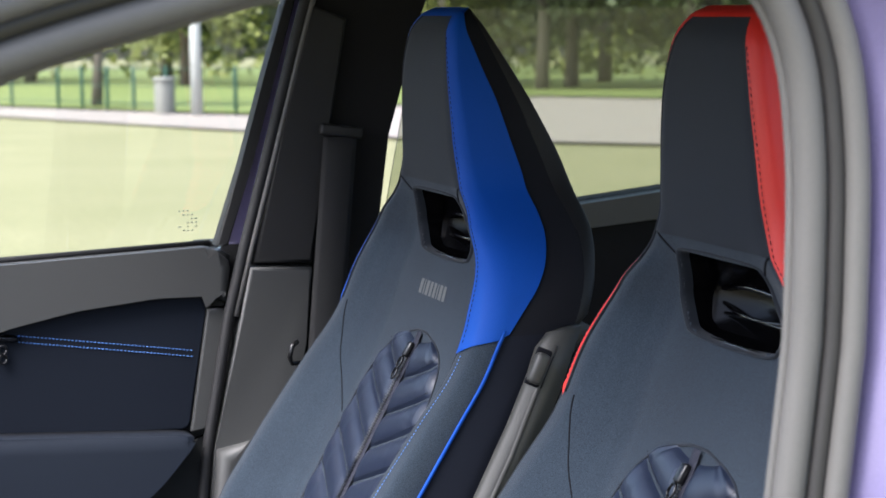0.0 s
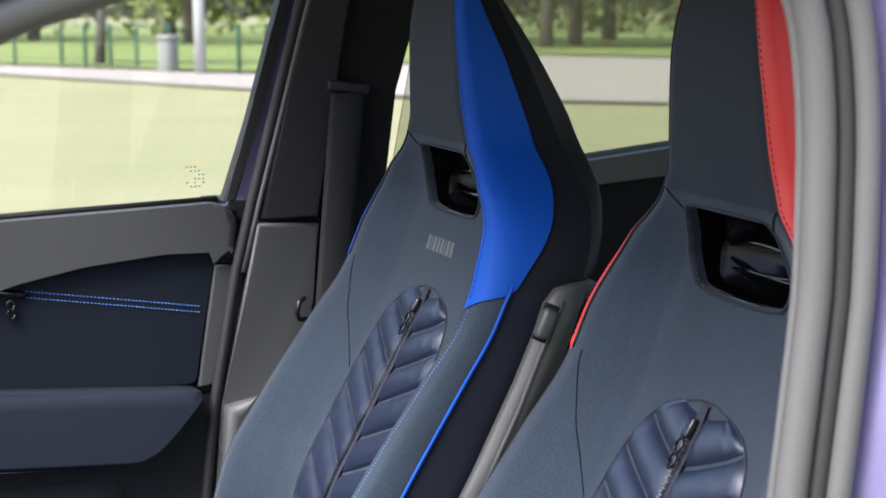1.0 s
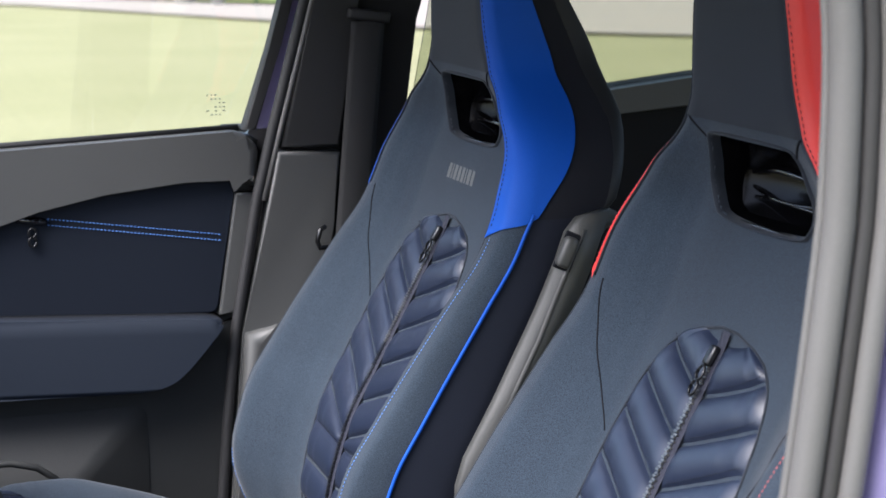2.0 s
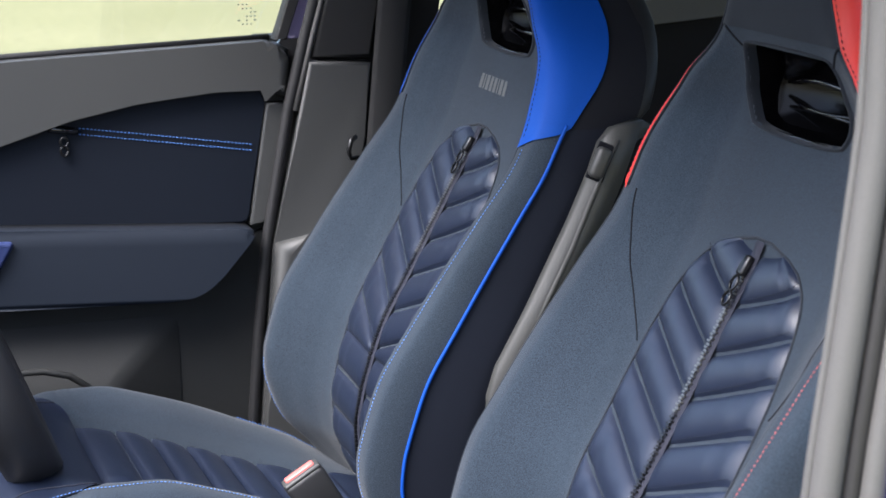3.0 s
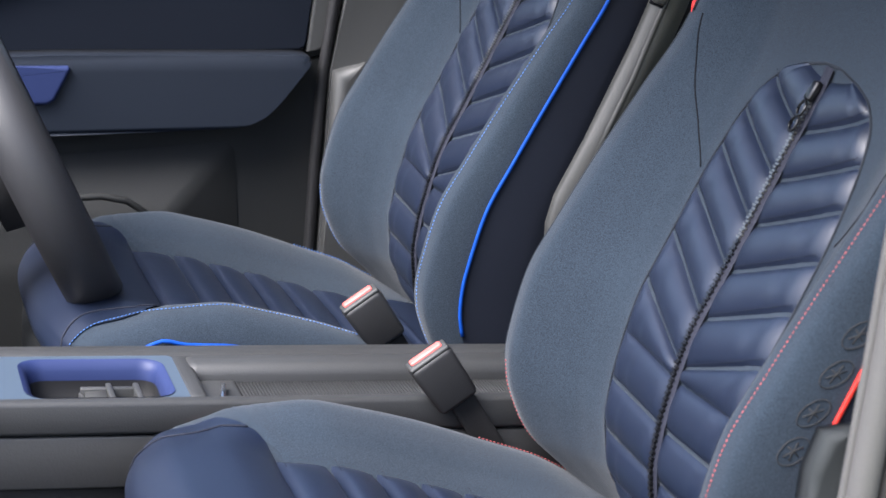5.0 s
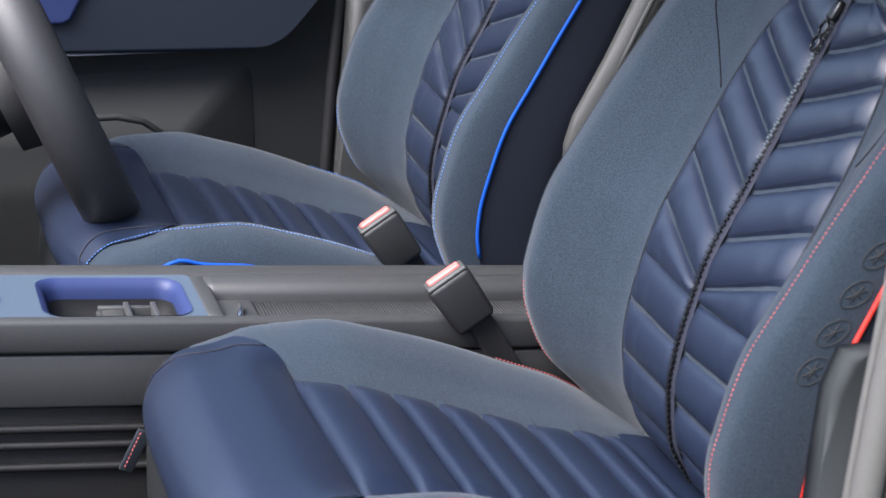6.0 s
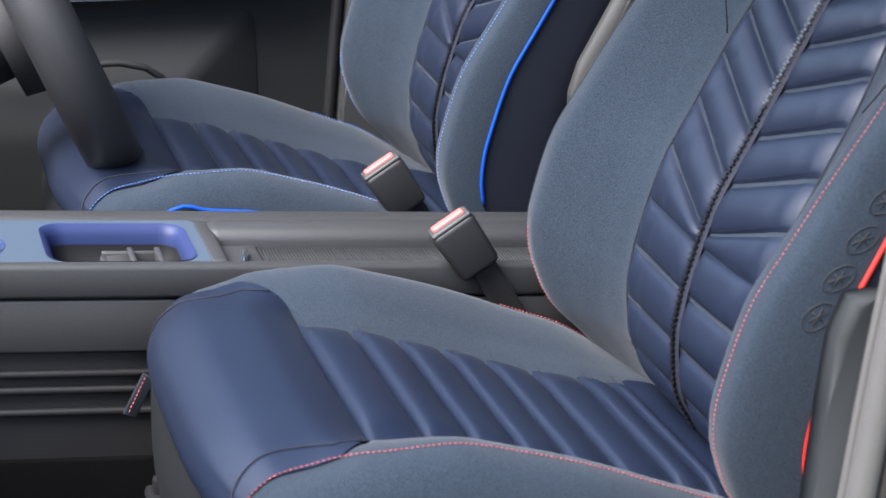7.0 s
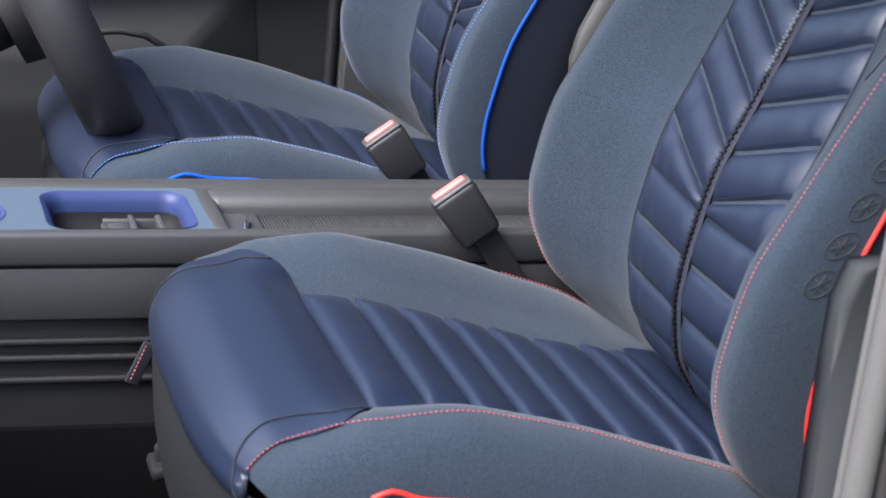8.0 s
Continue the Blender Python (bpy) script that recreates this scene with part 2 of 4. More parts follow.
# ---- car seats ----
SEAM, PIPE, BACK = 0.82, 1.0, 1.62
wing_front = spline([(1.02, 0.83), (1.10, 0.83), (1.16, 0.84), (1.20, 0.85), (1.25, 0.87), (1.33, 0.86), (1.38, 0.80), (1.413, 0.70)])
wing_rear = spline([(1.02, 1.0), (1.06, 1.08), (1.10, 1.20), (1.14, 1.29), (1.18, 1.36), (1.228, 1.40), (1.30, 1.39), (1.36, 1.32), (1.395, 1.2), (1.413, 1.1)])
insert_u = spline([(0.54, 0.124), (0.60, 0.129), (0.72, 0.132), (0.88, 0.130), (0.94, 0.121), (0.975, 0.107), (1.0, 0.080), (1.012, 0.045), (1.018, 0.012)])
RIBS = [(0.545, -0.004), (0.588, 0.0), (0.636, 0.002), (0.686, 0.004), (0.733, 0.008), (0.746, 0.044), (0.792, 0.044), (0.835, 0.044), (0.877, 0.044), (0.917, 0.04), (0.960, 0.032), (1.006, 0.008)]
HOLE = [(-0.070, 1.186), (0.070, 1.186), (0.084, 1.178), (0.090, 1.150), (0.096, 1.138), (0.090, 1.118), (0.074, 1.104), (-0.074, 1.104), (-0.090, 1.118), (-0.096, 1.138), (-0.090, 1.150), (-0.084, 1.178)]
HOLE = [(u, z + 0.005) for u, z in HOLE]


def rounded(outline, times=2):
    """Corners cut smooth."""
    for _ in range(times):
        fresh = []
        for (a, b), (c, d) in zip(outline, outline[1:] + outline[:1]):
            fresh += [(0.75 * a + 0.25 * c, 0.75 * b + 0.25 * d), (0.25 * a + 0.75 * c, 0.25 * b + 0.75 * d)]
        outline = fresh
    return outline


def inside(p, outline):
    x, y = p
    hit = False
    for (a, b), (c, d) in zip(outline, outline[1:] + outline[:1]):
        if (b > y) != (d > y) and x < (c - a) * (y - b) / (d - b) + a:
            hit = not hit
    return hit


def dashes(points, size, step, fill=0.6):
    """Stitches: short cords along a line of points."""
    bm = bmesh.new()
    pts = [Vector(p) for p in points]
    gone, want, start = 0.0, 0.0, None
    for p, q in zip(pts, pts[1:]):
        length = (q - p).length
        while want < gone + length:
            a = p.lerp(q, (want - gone) / length)
            d = (q - p).normalized() * step * fill
            tube([a, a + d * 0.5, a + d], lambda t: size * (1.0 if 0.2 < t < 0.8 else 0.6), 5, bm)
            want += step
        gone += length
    return bm


def back_patch(name, mat, seat, a0, a1, z0, z1, na, nz, bend, lift=0.0, label=""):
    """A panel of the backrest between two lines of a and two of z, each a number or a function."""
    fa = a0 if callable(a0) else (lambda z: a0)
    fb = a1 if callable(a1) else (lambda z: a1)

    def at(i, j):
        lo = z0(i) if callable(z0) else z0
        z = lo + (z1 - lo) * j
        a = fa(z) + (fb(z) - fa(z)) * i
        return bend(on_back(a, z, lift))

    return part(name, grid(at, na, nz), mat, seat, label)


def puff(t, power=0.45):
    return max(0.0, math.sin(math.pi * min(1, max(0, t)))) ** power


def quilt_back(seat, bend):
    """The padded channels to both sides of the zip."""
    for side in (1, -1):
        for (z0, r0), (z1, r1) in zip(RIBS, RIBS[1:]):
            if z1 - z0 < 0.015:
                r0 = r0 - 0.006

            def at(i, j):
                zc = z0 + (z1 - z0) * j + (r0 + (r1 - r0) * j) * i
                zc = min(zc, 1.0165)
                u = 0.007 + (insert_u(zc) - 0.007) * i
                a = u / half_w(zc)
                fall = 0.25 * (1 - j) + 0.75 * 1
                up = -0.0028 + 0.0128 * puff(j**1.2, 0.42) * (0.55 + 0.45 * puff(0.5 + 0.5 * min(1, (1 - i) * 3.2 + 0.02) - 0.5 * 0, 0.5) if i > 0.7 else 1) * fall
                if i > 0.86:
                    up *= math.sqrt(max(0.0, (1 - i) / 0.14))
                if i < 0.06:
                    up *= 0.55 + 7.5 * i
                return bend(on_back(side * a, zc, up))

            part("quilt_panel", grid(at, 12, 12, flip=side < 0), LEATHER, seat)
            # the sewn line below each channel
            part("rib_stitching", dashes([bend(on_back(side * (0.012 + (insert_u(z0 + r0 * i / 14) - 0.016) * i / 14) / half_w(z0 + r0 * i / 14), z0 + r0 * i / 14 + 0.0045, 0.0048)) for i in range(15)], 0.00045, 0.0048), THREAD, seat)


def zip_line(seat, bend):
    zs = [0.552 + (1.014 - 0.552) * k / 60 for k in range(61)]
    part("zip_tape", grid(lambda i, j: bend(on_back((-0.0075 + 0.015 * i) / 0.265, 0.55 + 0.466 * j, 0.004 + 0.002 * puff(i))), 4, 60), TAPE, seat)
    # teeth below z 0.86 take the darker metal
    bm, low = bmesh.new(), bmesh.new()
    n = 150
    for k in range(n):
        z = 0.556 + (0.985 - 0.556) * k / n
        p = bend(on_back(0.0, z, 0.0078))
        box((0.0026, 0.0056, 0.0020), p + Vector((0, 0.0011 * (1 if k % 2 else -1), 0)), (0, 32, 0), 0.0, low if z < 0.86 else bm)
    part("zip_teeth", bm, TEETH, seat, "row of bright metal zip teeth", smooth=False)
    part("zip_teeth", low, GUN, seat, "row of darker metal zip teeth", smooth=False)
    slide = bend(on_back(0.0, 0.992, 0.010))
    slider = part("zip_slider", box((0.007, 0.011, 0.020), slide, (0, 32, 0), 0.0022), GUN, seat)
    bm = bmesh.new()
    down = (bend(on_back(0, 0.955, 0.01)) - bend(on_back(0, 0.99, 0.01))).normalized()
    c = bend(on_back(0, 0.972, 0.0125))
    for r in (0, 1):
        o = c + down * (r * 0.015 - 0.004)
        tube([o + Vector((0, 0.0055 * math.cos(k * math.tau / 12), 0)) + down * 0.0075 * math.sin(k * math.tau / 12) for k in range(13)], 0.0016, 6, bm)
    part("zip_pull", bm, GUN, slider, "open metal zip pull")


def neck_opening(seat, bend):
    """The opening under the head restraint: padded collar, glossy bowl and bars."""
    ring = rounded(HOLE, 2)

    def wall(i, j):
        n = len(ring)
        u, z = ring[round(i * n) % n]
        cu, cz = 0.0, 1.151
        # collar: out of the cover, over the edge, into the hollow
        k = [1.07, 1.055, 1.03, 1.005, 0.99, 0.985][round(j * 5)]
        d = [0.001, -0.0025, -0.0032, -0.001, 0.004, 0.010][round(j * 5)]
        s = on_back(u / half_w(z) * 0.98, z)
        x = s.x
        return bend(Vector((x + d, cu + (u - cu) * k, cz + (z - cz) * k)))

    part("collar", grid(wall, len(ring), 5), NEO, seat, "padded collar of the headrest opening")

    def throat(i, j):
        u, z = ring[round(i * len(ring)) % len(ring)]
        k = 0.985 - 0.02 * j
        x = on_back(u / half_w(z) * 0.98, z).x
        return bend(Vector((x + 0.009 + (0.885 - x) * j, u * k, 1.151 + (z - 1.151) * k)))

    part("throat", grid(throat, len(ring), 4), BOWL, seat, "glossy black wall of the opening")

    def bowl(i, j):
        a = i * math.tau
        return bend(Vector((0.868 + 0.030 * (1 - j * j), 0.104 * j * math.cos(a), 1.151 + 0.052 * j * math.sin(a))))

    cup = part("bowl", grid(bowl, 28, 6), BOWL, seat, "glossy black bowl")
    for z, r, tilt in ((1.150, 0.0030, 0.010), (1.136, 0.002, -0.004), (1.126, 0.002, 0.006)):
        part("bar", tube([bend(Vector((0.878 - 0.012 * math.cos(k / 8 * math.pi - math.pi / 2), -0.08 + 0.02 * k, z + tilt * math.sin(k / 8 * math.pi)))) for k in range(9)], r, 8), GLOSS, cup)
    part("lip", tube([bend(Vector((0.848, -0.072 + 0.018 * k, 1.1085))) for k in range(9)], 0.0022, 6), STEEL, cup, "bright metal lip")


# cushion
seat_z = spline([(0.183, 0.60), (0.195, 0.648), (0.223, 0.672), (0.265, 0.666), (0.31, 0.644), (0.366, 0.632), (0.417, 0.615), (0.466, 0.598), (0.51, 0.582), (0.555, 0.566), (0.60, 0.555), (0.66, 0.537), (0.72, 0.52)])
seat_h = spline([(0.18, 0.0), (0.22, 0.002), (0.25, 0.005), (0.28, 0.015), (0.32, 0.030), (0.38, 0.039), (0.46, 0.041), (0.54, 0.037), (0.60, 0.027), (0.65, 0.012), (0.72, 0.0)])
corner_drop = spline([(0.18, 0.012), (0.20, 0.020), (0.22, 0.022), (0.247, 0.013), (0.283, 0.003), (0.31, 0.0)])
seat_u = spline([(0.0, 0.0), (0.57, 0.145), (0.72, 0.185), (0.84, 0.218), (0.93, 0.243), (1.0, 0.257), (1.15, 0.266), (1.6, 0.258)])
seat_p = spline([(0.0, 0.0), (0.50, 0.0), (0.60, 0.18), (0.72, 0.72), (0.84, 1.0), (0.93, 0.85), (1.0, 0.45), (1.15, 0.0)])
seat_d = spline([(0.84, 0.0), (0.93, 0.004), (1.0, 0.018), (1.15, 0.05), (1.6, 0.16)])
leather_b = spline([(0.17, 0.84), (0.265, 0.835), (0.29, 0.74), (0.305, 0.62), (0.32, 0.575), (0.72, 0.57)])
front_u = spline([(0.0, 0.0), (0.6, 0.0), (0.8, 0.010), (0.95, 0.035), (1.1, 0.075), (1.6, 0.12)])
CHANNELS = [0.311, 0.364, 0.409, 0.454, 0.498, 0.545, 0.594, 0.626, 0.646]


def on_seat(b, x, lift=0.0):
    s, b = (1 if b >= 0 else -1), abs(b)
    z = seat_z(x) + seat_h(x) * seat_p(b) - seat_d(b)
    k = min(1.0, max(0.0, (b - 0.5) / 0.4))
    z -= corner_drop(x) * k * k * (3 - 2 * k)
    near = max(0.0, (0.40 - x) / 0.22)
    return Vector((x + front_u(b) * near**2, s * seat_u(b), z + lift))


def cushion(seat, shift, accent, thread, move):
    def at(i, j):
        x = 0.30 + 0.42 * j
        return move(on_seat(-1.6 + 3.2 * i, x, -0.004 if abs(-1.6 + 3.2 * i) < 0.57 else 0))

    part("cushion_cover", grid(at, 80, 46, flip=True), FABRIC, seat)

    roll_x = spline([(0.0, 0.314), (0.08, 0.303), (0.25, 0.262), (0.42, 0.214), (0.56, 0.185), (0.70, 0.170), (0.85, 0.164), (0.94, 0.167), (1.0, 0.176)])
    roll_z = spline([(0.0, 0.637), (0.08, 0.650), (0.25, 0.667), (0.42, 0.670), (0.56, 0.658), (0.70, 0.643), (0.85, 0.624), (0.94, 0.611), (1.0, 0.603)])

    def roll(i, j):
        b = -1.1 + 2.2 * i
        bl = 0.60 + 0.235 * min(1.0, j / 0.22)
        t = min(1.0, abs(b))
        tuck = max(0.0, abs(b) - 1) / 0.1
        k = max(0.0, (t * bl - 0.45) / 0.4)
        drop = 0.014 * k * k * min(1.0, j / 0.3)
        lift = 0.014 * t**3 * max(0.0, (j - 0.6) / 0.4)
        x = roll_x(j) + 0.022 * t**4 * min(1.0, max(0.0, j - 0.3) / 0.4)
        z = roll_z(j) - drop + lift + 0.010 * t**4 * math.exp(-(((x - 0.268) / 0.04) ** 2)) + seat_h(min(x, 0.312)) * seat_p(t * bl) * 0.9 * max(0.0, 1 - j / 0.3)
        return move(Vector((x, (1 if b > 0 else -1) * (seat_u(t * bl) - 0.003 * tuck), z - 0.020 * tuck)))

    part("front_roll", grid(lambda i, j: roll(0.5 + (i - 0.5) * (0.891 + 0.109 * min(1.0, max(0.0, (j - 0.62) / 0.15))), j), 44, 40), LEATHER, seat, "smooth navy leather front roll")
    edge_j = spline([(roll_x(k / 40) + 0.022 * min(1.0, max(0.0, k / 40 - 0.3) / 0.4), k / 40) for k in range(4, 27)])

    def edge_fit(s, b, x, lift):
        """A point of a bolster, drawn to the side edge of the front roll."""
        p = move(on_seat(s * b, x, lift))
        if x < 0.315:
            lb = leather_b(x)
            e = roll(0.936 if s > 0 else 0.064, edge_j(x)) - move(on_seat(s * lb, x))
            w = max(0.0, 1 - max(0.0, b - lb) / 0.55) ** 2 * min(1.0, (0.315 - x) / 0.05)
            p = p + e * w
        return p

    for x0, x1 in zip(CHANNELS, CHANNELS[1:]):

        def chan(i, j):
            x = x0 + (x1 - x0) * j
            e = min(1.0, (0.5 - abs(i - 0.5)) / 0.16)
            return move(on_seat(-0.575 + 1.15 * i, x, -0.005 + 0.0150 * puff(j**0.72, 0.42) * e * (2 - e)))

        part("quilt_channel", grid(chan, 16, 12, flip=True), LEATHER, seat)
        part("channel_stitching", dashes([move(on_seat(-0.55 + 1.1 * k / 20, x0 + 0.006, 0.0056)) for k in range(21)], 0.00045, 0.0048), THREAD, seat)
    part("gusset", grid(lambda i, j: move(on_seat(-0.575 + 1.15 * i, 0.645 + 0.07 * j, 0.003 * puff(j, 0.3))), 16, 8, flip=True), LEATHER, seat, "plain leather strip behind the quilting")
    for s in (1, -1):

        def bol(i, j):
            x = 0.178 + 0.528 * j
            lb = leather_b(x) - (0.05 if x > 0.32 else 0.0)
            b = lb + (1.6 - lb) * i
            return edge_fit(s, b, x, -0.002 + 0.0045 * min(1.0, (b - lb) / 0.1) if x < 0.30 else -0.004 + 0.0065 * min(1.0, (b - lb) / 0.07))

        part("bolster", grid(bol, 30, 50, flip=s > 0), FABRIC, seat)
        x0, xl = (0.186, 0.48) if s < 0 else (0.54, 0.13)
        line = [edge_fit(s, 0.855, x, 0.0036) for x in (x0 + xl * k / 70 for k in range(71))]
        cs = [(-1.0, 0.99), (-0.965, 0.86), (-0.93, 0.72), (-0.895, 0.59), (-0.86, 0.46), (-0.84, 0.34), (-0.87, 0.22), (-0.97, 0.12)]
        fb, fj = spline([(k, p[0]) for k, p in enumerate(cs)]), spline([(k, p[1]) for k, p in enumerate(cs)])
        part("corner_seam", tube([roll((1.1 - s * fb(k / 4)) / 2.2, fj(k / 4)) + Vector((-0.0006, 0, 0.0006)) for k in range(29)], 0.0010, 6), THREAD, seat)
        for _ in range(3):
            line = line[:1] + [(a + b + c) / 3 for a, b, c in zip(line, line[1:], line[2:])] + line[-1:]
        part("stitching", dashes(line, 0.00062, 0.0044, 0.58), thread, seat)
        part("piping", tube([move(on_seat(s * ((1.07 if shift else 1.0) + 0.12 * max(0, (0.25 - x) / 0.04) ** 2 - 0.25 * max(0, x - 0.45)), x, 0.003) + Vector((0, s * 0.002, 0))) for x in (0.225 + 0.465 * k / 40 for k in range(41))], 0.0024, 8), accent, seat)
    # plastic shell round the cushion's foot, rails below
    def skirt(i, j):
        a = -1 + 2 * i
        t = abs(a)
        s = 1 if a >= 0 else -1
        if t < 0.42:
            u, x = t / 0.42 * 0.21, 0.172 + 0.016 * (t / 0.42) ** 2
        elif t < 0.58:
            k = (t - 0.42) / 0.16
            u, x = 0.21 + 0.045 * math.sin(k * math.pi / 2), 0.188 + 0.05 * (1 - math.cos(k * math.pi / 2))
        else:
            u, x = 0.255, 0.238 + (t - 0.58) / 0.42 * 0.47
        edge = 0.612 + 0.012 * min(1, max(0, t - 0.15) / 0.3) - 0.13 * max(0, (t - 0.55) / 0.45)
        z = edge - 0.005 - j * 0.19
        inset = 0.010 * j * j + (0.007 if j == 0 else 0) - 0.012 * math.sin(math.pi * min(1.0, j * 1.3)) * max(0.0, 1 - t)
        return move(Vector((x + inset - 0.002, s * (u - inset * 0.8 + 0.004), z)))

    part("seat_shell", grid(skirt, 60, 8, flip=True), SHELL, seat, "dark grey plastic shell under the cushion")
    for s in (1, -1):
        part("seat_rail", box((0.5, 0.03, 0.05), move(Vector((0.47, s * 0.19, 0.345))), (0, 0, 0), 0.006), DARK, seat)
        part("seat_leg", box((0.36, 0.02, 0.10), move(Vector((0.47, s * 0.19, 0.40))), (0, 0, 0), 0.004), DARK, seat)
    bm = box((0.03, 0.04, 0.014), move(Vector((0.168, 0.075, 0.512))), (0, 0, 0), 0.005)
    box((0.05, 0.012, 0.03), move(Vector((0.184, 0.075, 0.520))), (0, 0, 0), 0.004, bm)
    part("adjuster_lever", bm, BLACKTRIM, seat)
    if shift:
        bm = box((0.014, 0.004, 0.046), move(Vector((0.168, 0.215, 0.558))), (0, 28, 0), 0.0015)
        tab = part("pull_tab", bm, NEO, seat, "small sewn fabric tab")
        a, b = move(Vector((0.174, 0.211, 0.578))), move(Vector((0.156, 0.211, 0.542)))
        part("tab_stitching", dashes([a, b], 0.0007, 0.0045, 0.6), thread, tab)


def car_seat(name, shift, back_shift, lean, y, label, accent, thread, badges, script, pipe):
    seat = thing(name, label, "car seat", "front seats")

    def bend(p):
        return Vector((p.x + back_shift - lean * (p.z - 0.6), p.y, p.z))

    def move(p):
        return Vector((p.x + shift, p.y, p.z - 0.03 * p.y))

    # front cover, cut open under the head restraint
    bm = grid(lambda i, j: bend(on_back(-SEAM + (SEAM + 0.92) * i, 0.5 + 0.703 * j)), 116, 150)
    ring = rounded(HOLE, 2)
    gone = [f for f in bm.faces if inside((f.calc_center_median().y / 1.0, f.calc_center_median().z), ring)]
    bmesh.ops.delete(bm, geom=gone, context="FACES")
    part("front_cover", bm, FABRIC, seat)
    back_patch("headrest_cover", NEO, seat, lambda z: -min(wing_front(z), 0.9), lambda z: wing_front(z) + 0.055, 1.203, 1.404, 40, 36, bend, 0.0012)
    back_patch("wing_top", accent, seat, -1.1, 1.1, 1.403, 1.4128, 40, 8, bend, 0.0026)
    for s in (1, -1):
        seam = SEAM if s < 0 else 0.92
        out = 0.0 if s < 0 else 0.055
        part("neck_seam", tube([bend(on_back(s * (0.56 + 0.28 * k / 12), 1.184 + 0.02 * k / 12, 0.0004)) for k in range(13)], 0.0012, 6), BLACK, seat)
        part("shoulder_seam", tube([bend(on_back(s * (0.82 - 0.30 * (k / 20) ** 1.4), 1.03 - 0.135 * k / 20, 0.0002)) for k in range(21)], 0.0009, 6), BLACK, seat)
        lo = lambda i: 1.026 + 0.026 * i
        back_patch("wing", accent, seat, lambda z: s * (wing_front(z) + out), lambda z: s * wing_rear(z), lo, 1.4125, 24, 60, bend, 0.0022 * 1)
        back_patch("bolster_side", FABRIC, seat, s * seam, (lambda z: s * (pipe + (PIPE + 0.02 - pipe) * max(0.0, (z - 0.628) / 0.43) ** 2)) if s < 0 else s * (PIPE + 0.02), 0.5, 1.056, 16, 60, bend, 0.0003)
        back_patch("side_panel", SIDE, seat, s * PIPE, s * BACK, 0.5, 1.06, 24, 50, bend, -0.0006)
        back_patch("side_panel", BLACK, seat, lambda z: s * (wing_rear(z) - 0.04), s * BACK, 1.05, 1.4125, 24, 50, bend)
        part("piping", tube([bend(on_back(s * ((PIPE + 0.12 if s > 0 else pipe + (PIPE - pipe) * (k / 60) ** 2) + 0.02 * (k / 60)), 0.628 + (1.056 - 0.628) * k / 60, 0.0013)) for k in range(61)], 0.0022, 8), accent, seat)
        part("stitching", dashes([bend(on_back(s * (seam - 0.035 if s > 0 else seam + 0.05), 0.575 + ((1.028 if s < 0 else 0.68) - 0.575) * k / 80, 0.0006)) for k in range(81)], 0.00062, 0.0044, 0.58), thread, seat)
        part("wing_stitching", dashes([bend(on_back(s * (wing_front(z) + out + 0.03), z, 0.0026)) for z in (1.04 + 0.34 * k / 60 for k in range(61))], 0.0005, 0.006, 0.6), THREAD, seat)
        part("seam_cord", tube([bend(on_back(s * seam, 0.56 + (1.03 - 0.56) * k / 60, -0.0004)) for k in range(61)], 0.0012, 6), NEO, seat)
        part("wing_seam", tube([bend(on_back(s * (wing_front(z) + out), z, 0.001)) for z in (1.03 + 0.38 * k / 60 for k in range(61))], 0.0016, 6), NEO, seat)
    part("back_shell", grid(lambda i, j: bend(on_back(BACK - 0.01 + (4 - 2 * BACK + 0.02) * i if BACK + (4 - 2 * BACK) * i <= 2 else BACK - 4 + (4 - 2 * BACK) * i + 0.01, 0.5 + 0.9128 * j)), 32, 50), DARK, seat, "hard black plastic back shell")
    # arch seam round the quilted insert
    arch = [(s * insert_u(z), z) for s, zs in ((1, [0.56 + 0.4575 * k / 60 for k in range(61)]), (-1, [1.0175 - 0.4575 * k / 60 for k in range(61)])) for z in zs]
    part("insert_seam", tube([bend(on_back(u / half_w(z), z, 0.0003)) for u, z in arch], 0.0015, 6), NEO, seat)
    quilt_back(seat, bend)
    zip_line(seat, bend)
    neck_opening(seat, bend)
    cushion(seat, shift, accent, thread, move)
    if script:
        # hard cover of the recliner along the rear edge, with its release catch
        outline = [(0.872, 1.052), (0.858, 1.036), (0.847, 1.006), (0.821, 0.949), (0.770, 0.850), (0.734, 0.787), (0.724, 0.755), (0.724, 0.72), (0.765, 0.72), (0.79, 0.80), (0.862, 0.946), (0.882, 0.991), (0.907, 1.060)]
        side = part("side_cover", prism(outline, 0.026, lambda a, b, c: Vector((a, c - 0.281, b)), 0.008, 4), HINGEGREY, seat, "warm grey plastic cover along the backrest's side")
        part("cover_ridge", tube([Vector((x, -0.2795, z)) for x, z in ((0.876, 1.040), (0.848, 0.980), (0.821, 0.917), (0.795, 0.866), (0.770, 0.815))], 0.0035, 8), HINGEGREY, side)
        part("catch", box((0.017, 0.016, 0.036), (0.853, -0.284, 1.016), (0, 24, 0), 0.005), HINGEGREY, side, "grey backrest release catch")
        part("catch_recess", box((0.022, 0.004, 0.044), (0.856, -0.2805, 1.016), (0, 24, 0), 0.0015), BLACK, side)
        # woven lettering mark drawn as plain bars
        bm = bmesh.new()
        u = 0.052
        for w in (0.010, 0.004, 0.010, 0.009, 0.009, 0.004, 0.010, 0.009):
            p0 = u
            grid(lambda i, j: bend(on_back((p0 - w * i) / half_w(1.067), 1.0585 + 0.018 * j, 0.0009)), 3, 3, bm, flip=True)
            u -= w + 0.0042
        part("woven_mark", bm, MARK, seat, "small pale woven mark on the chest")
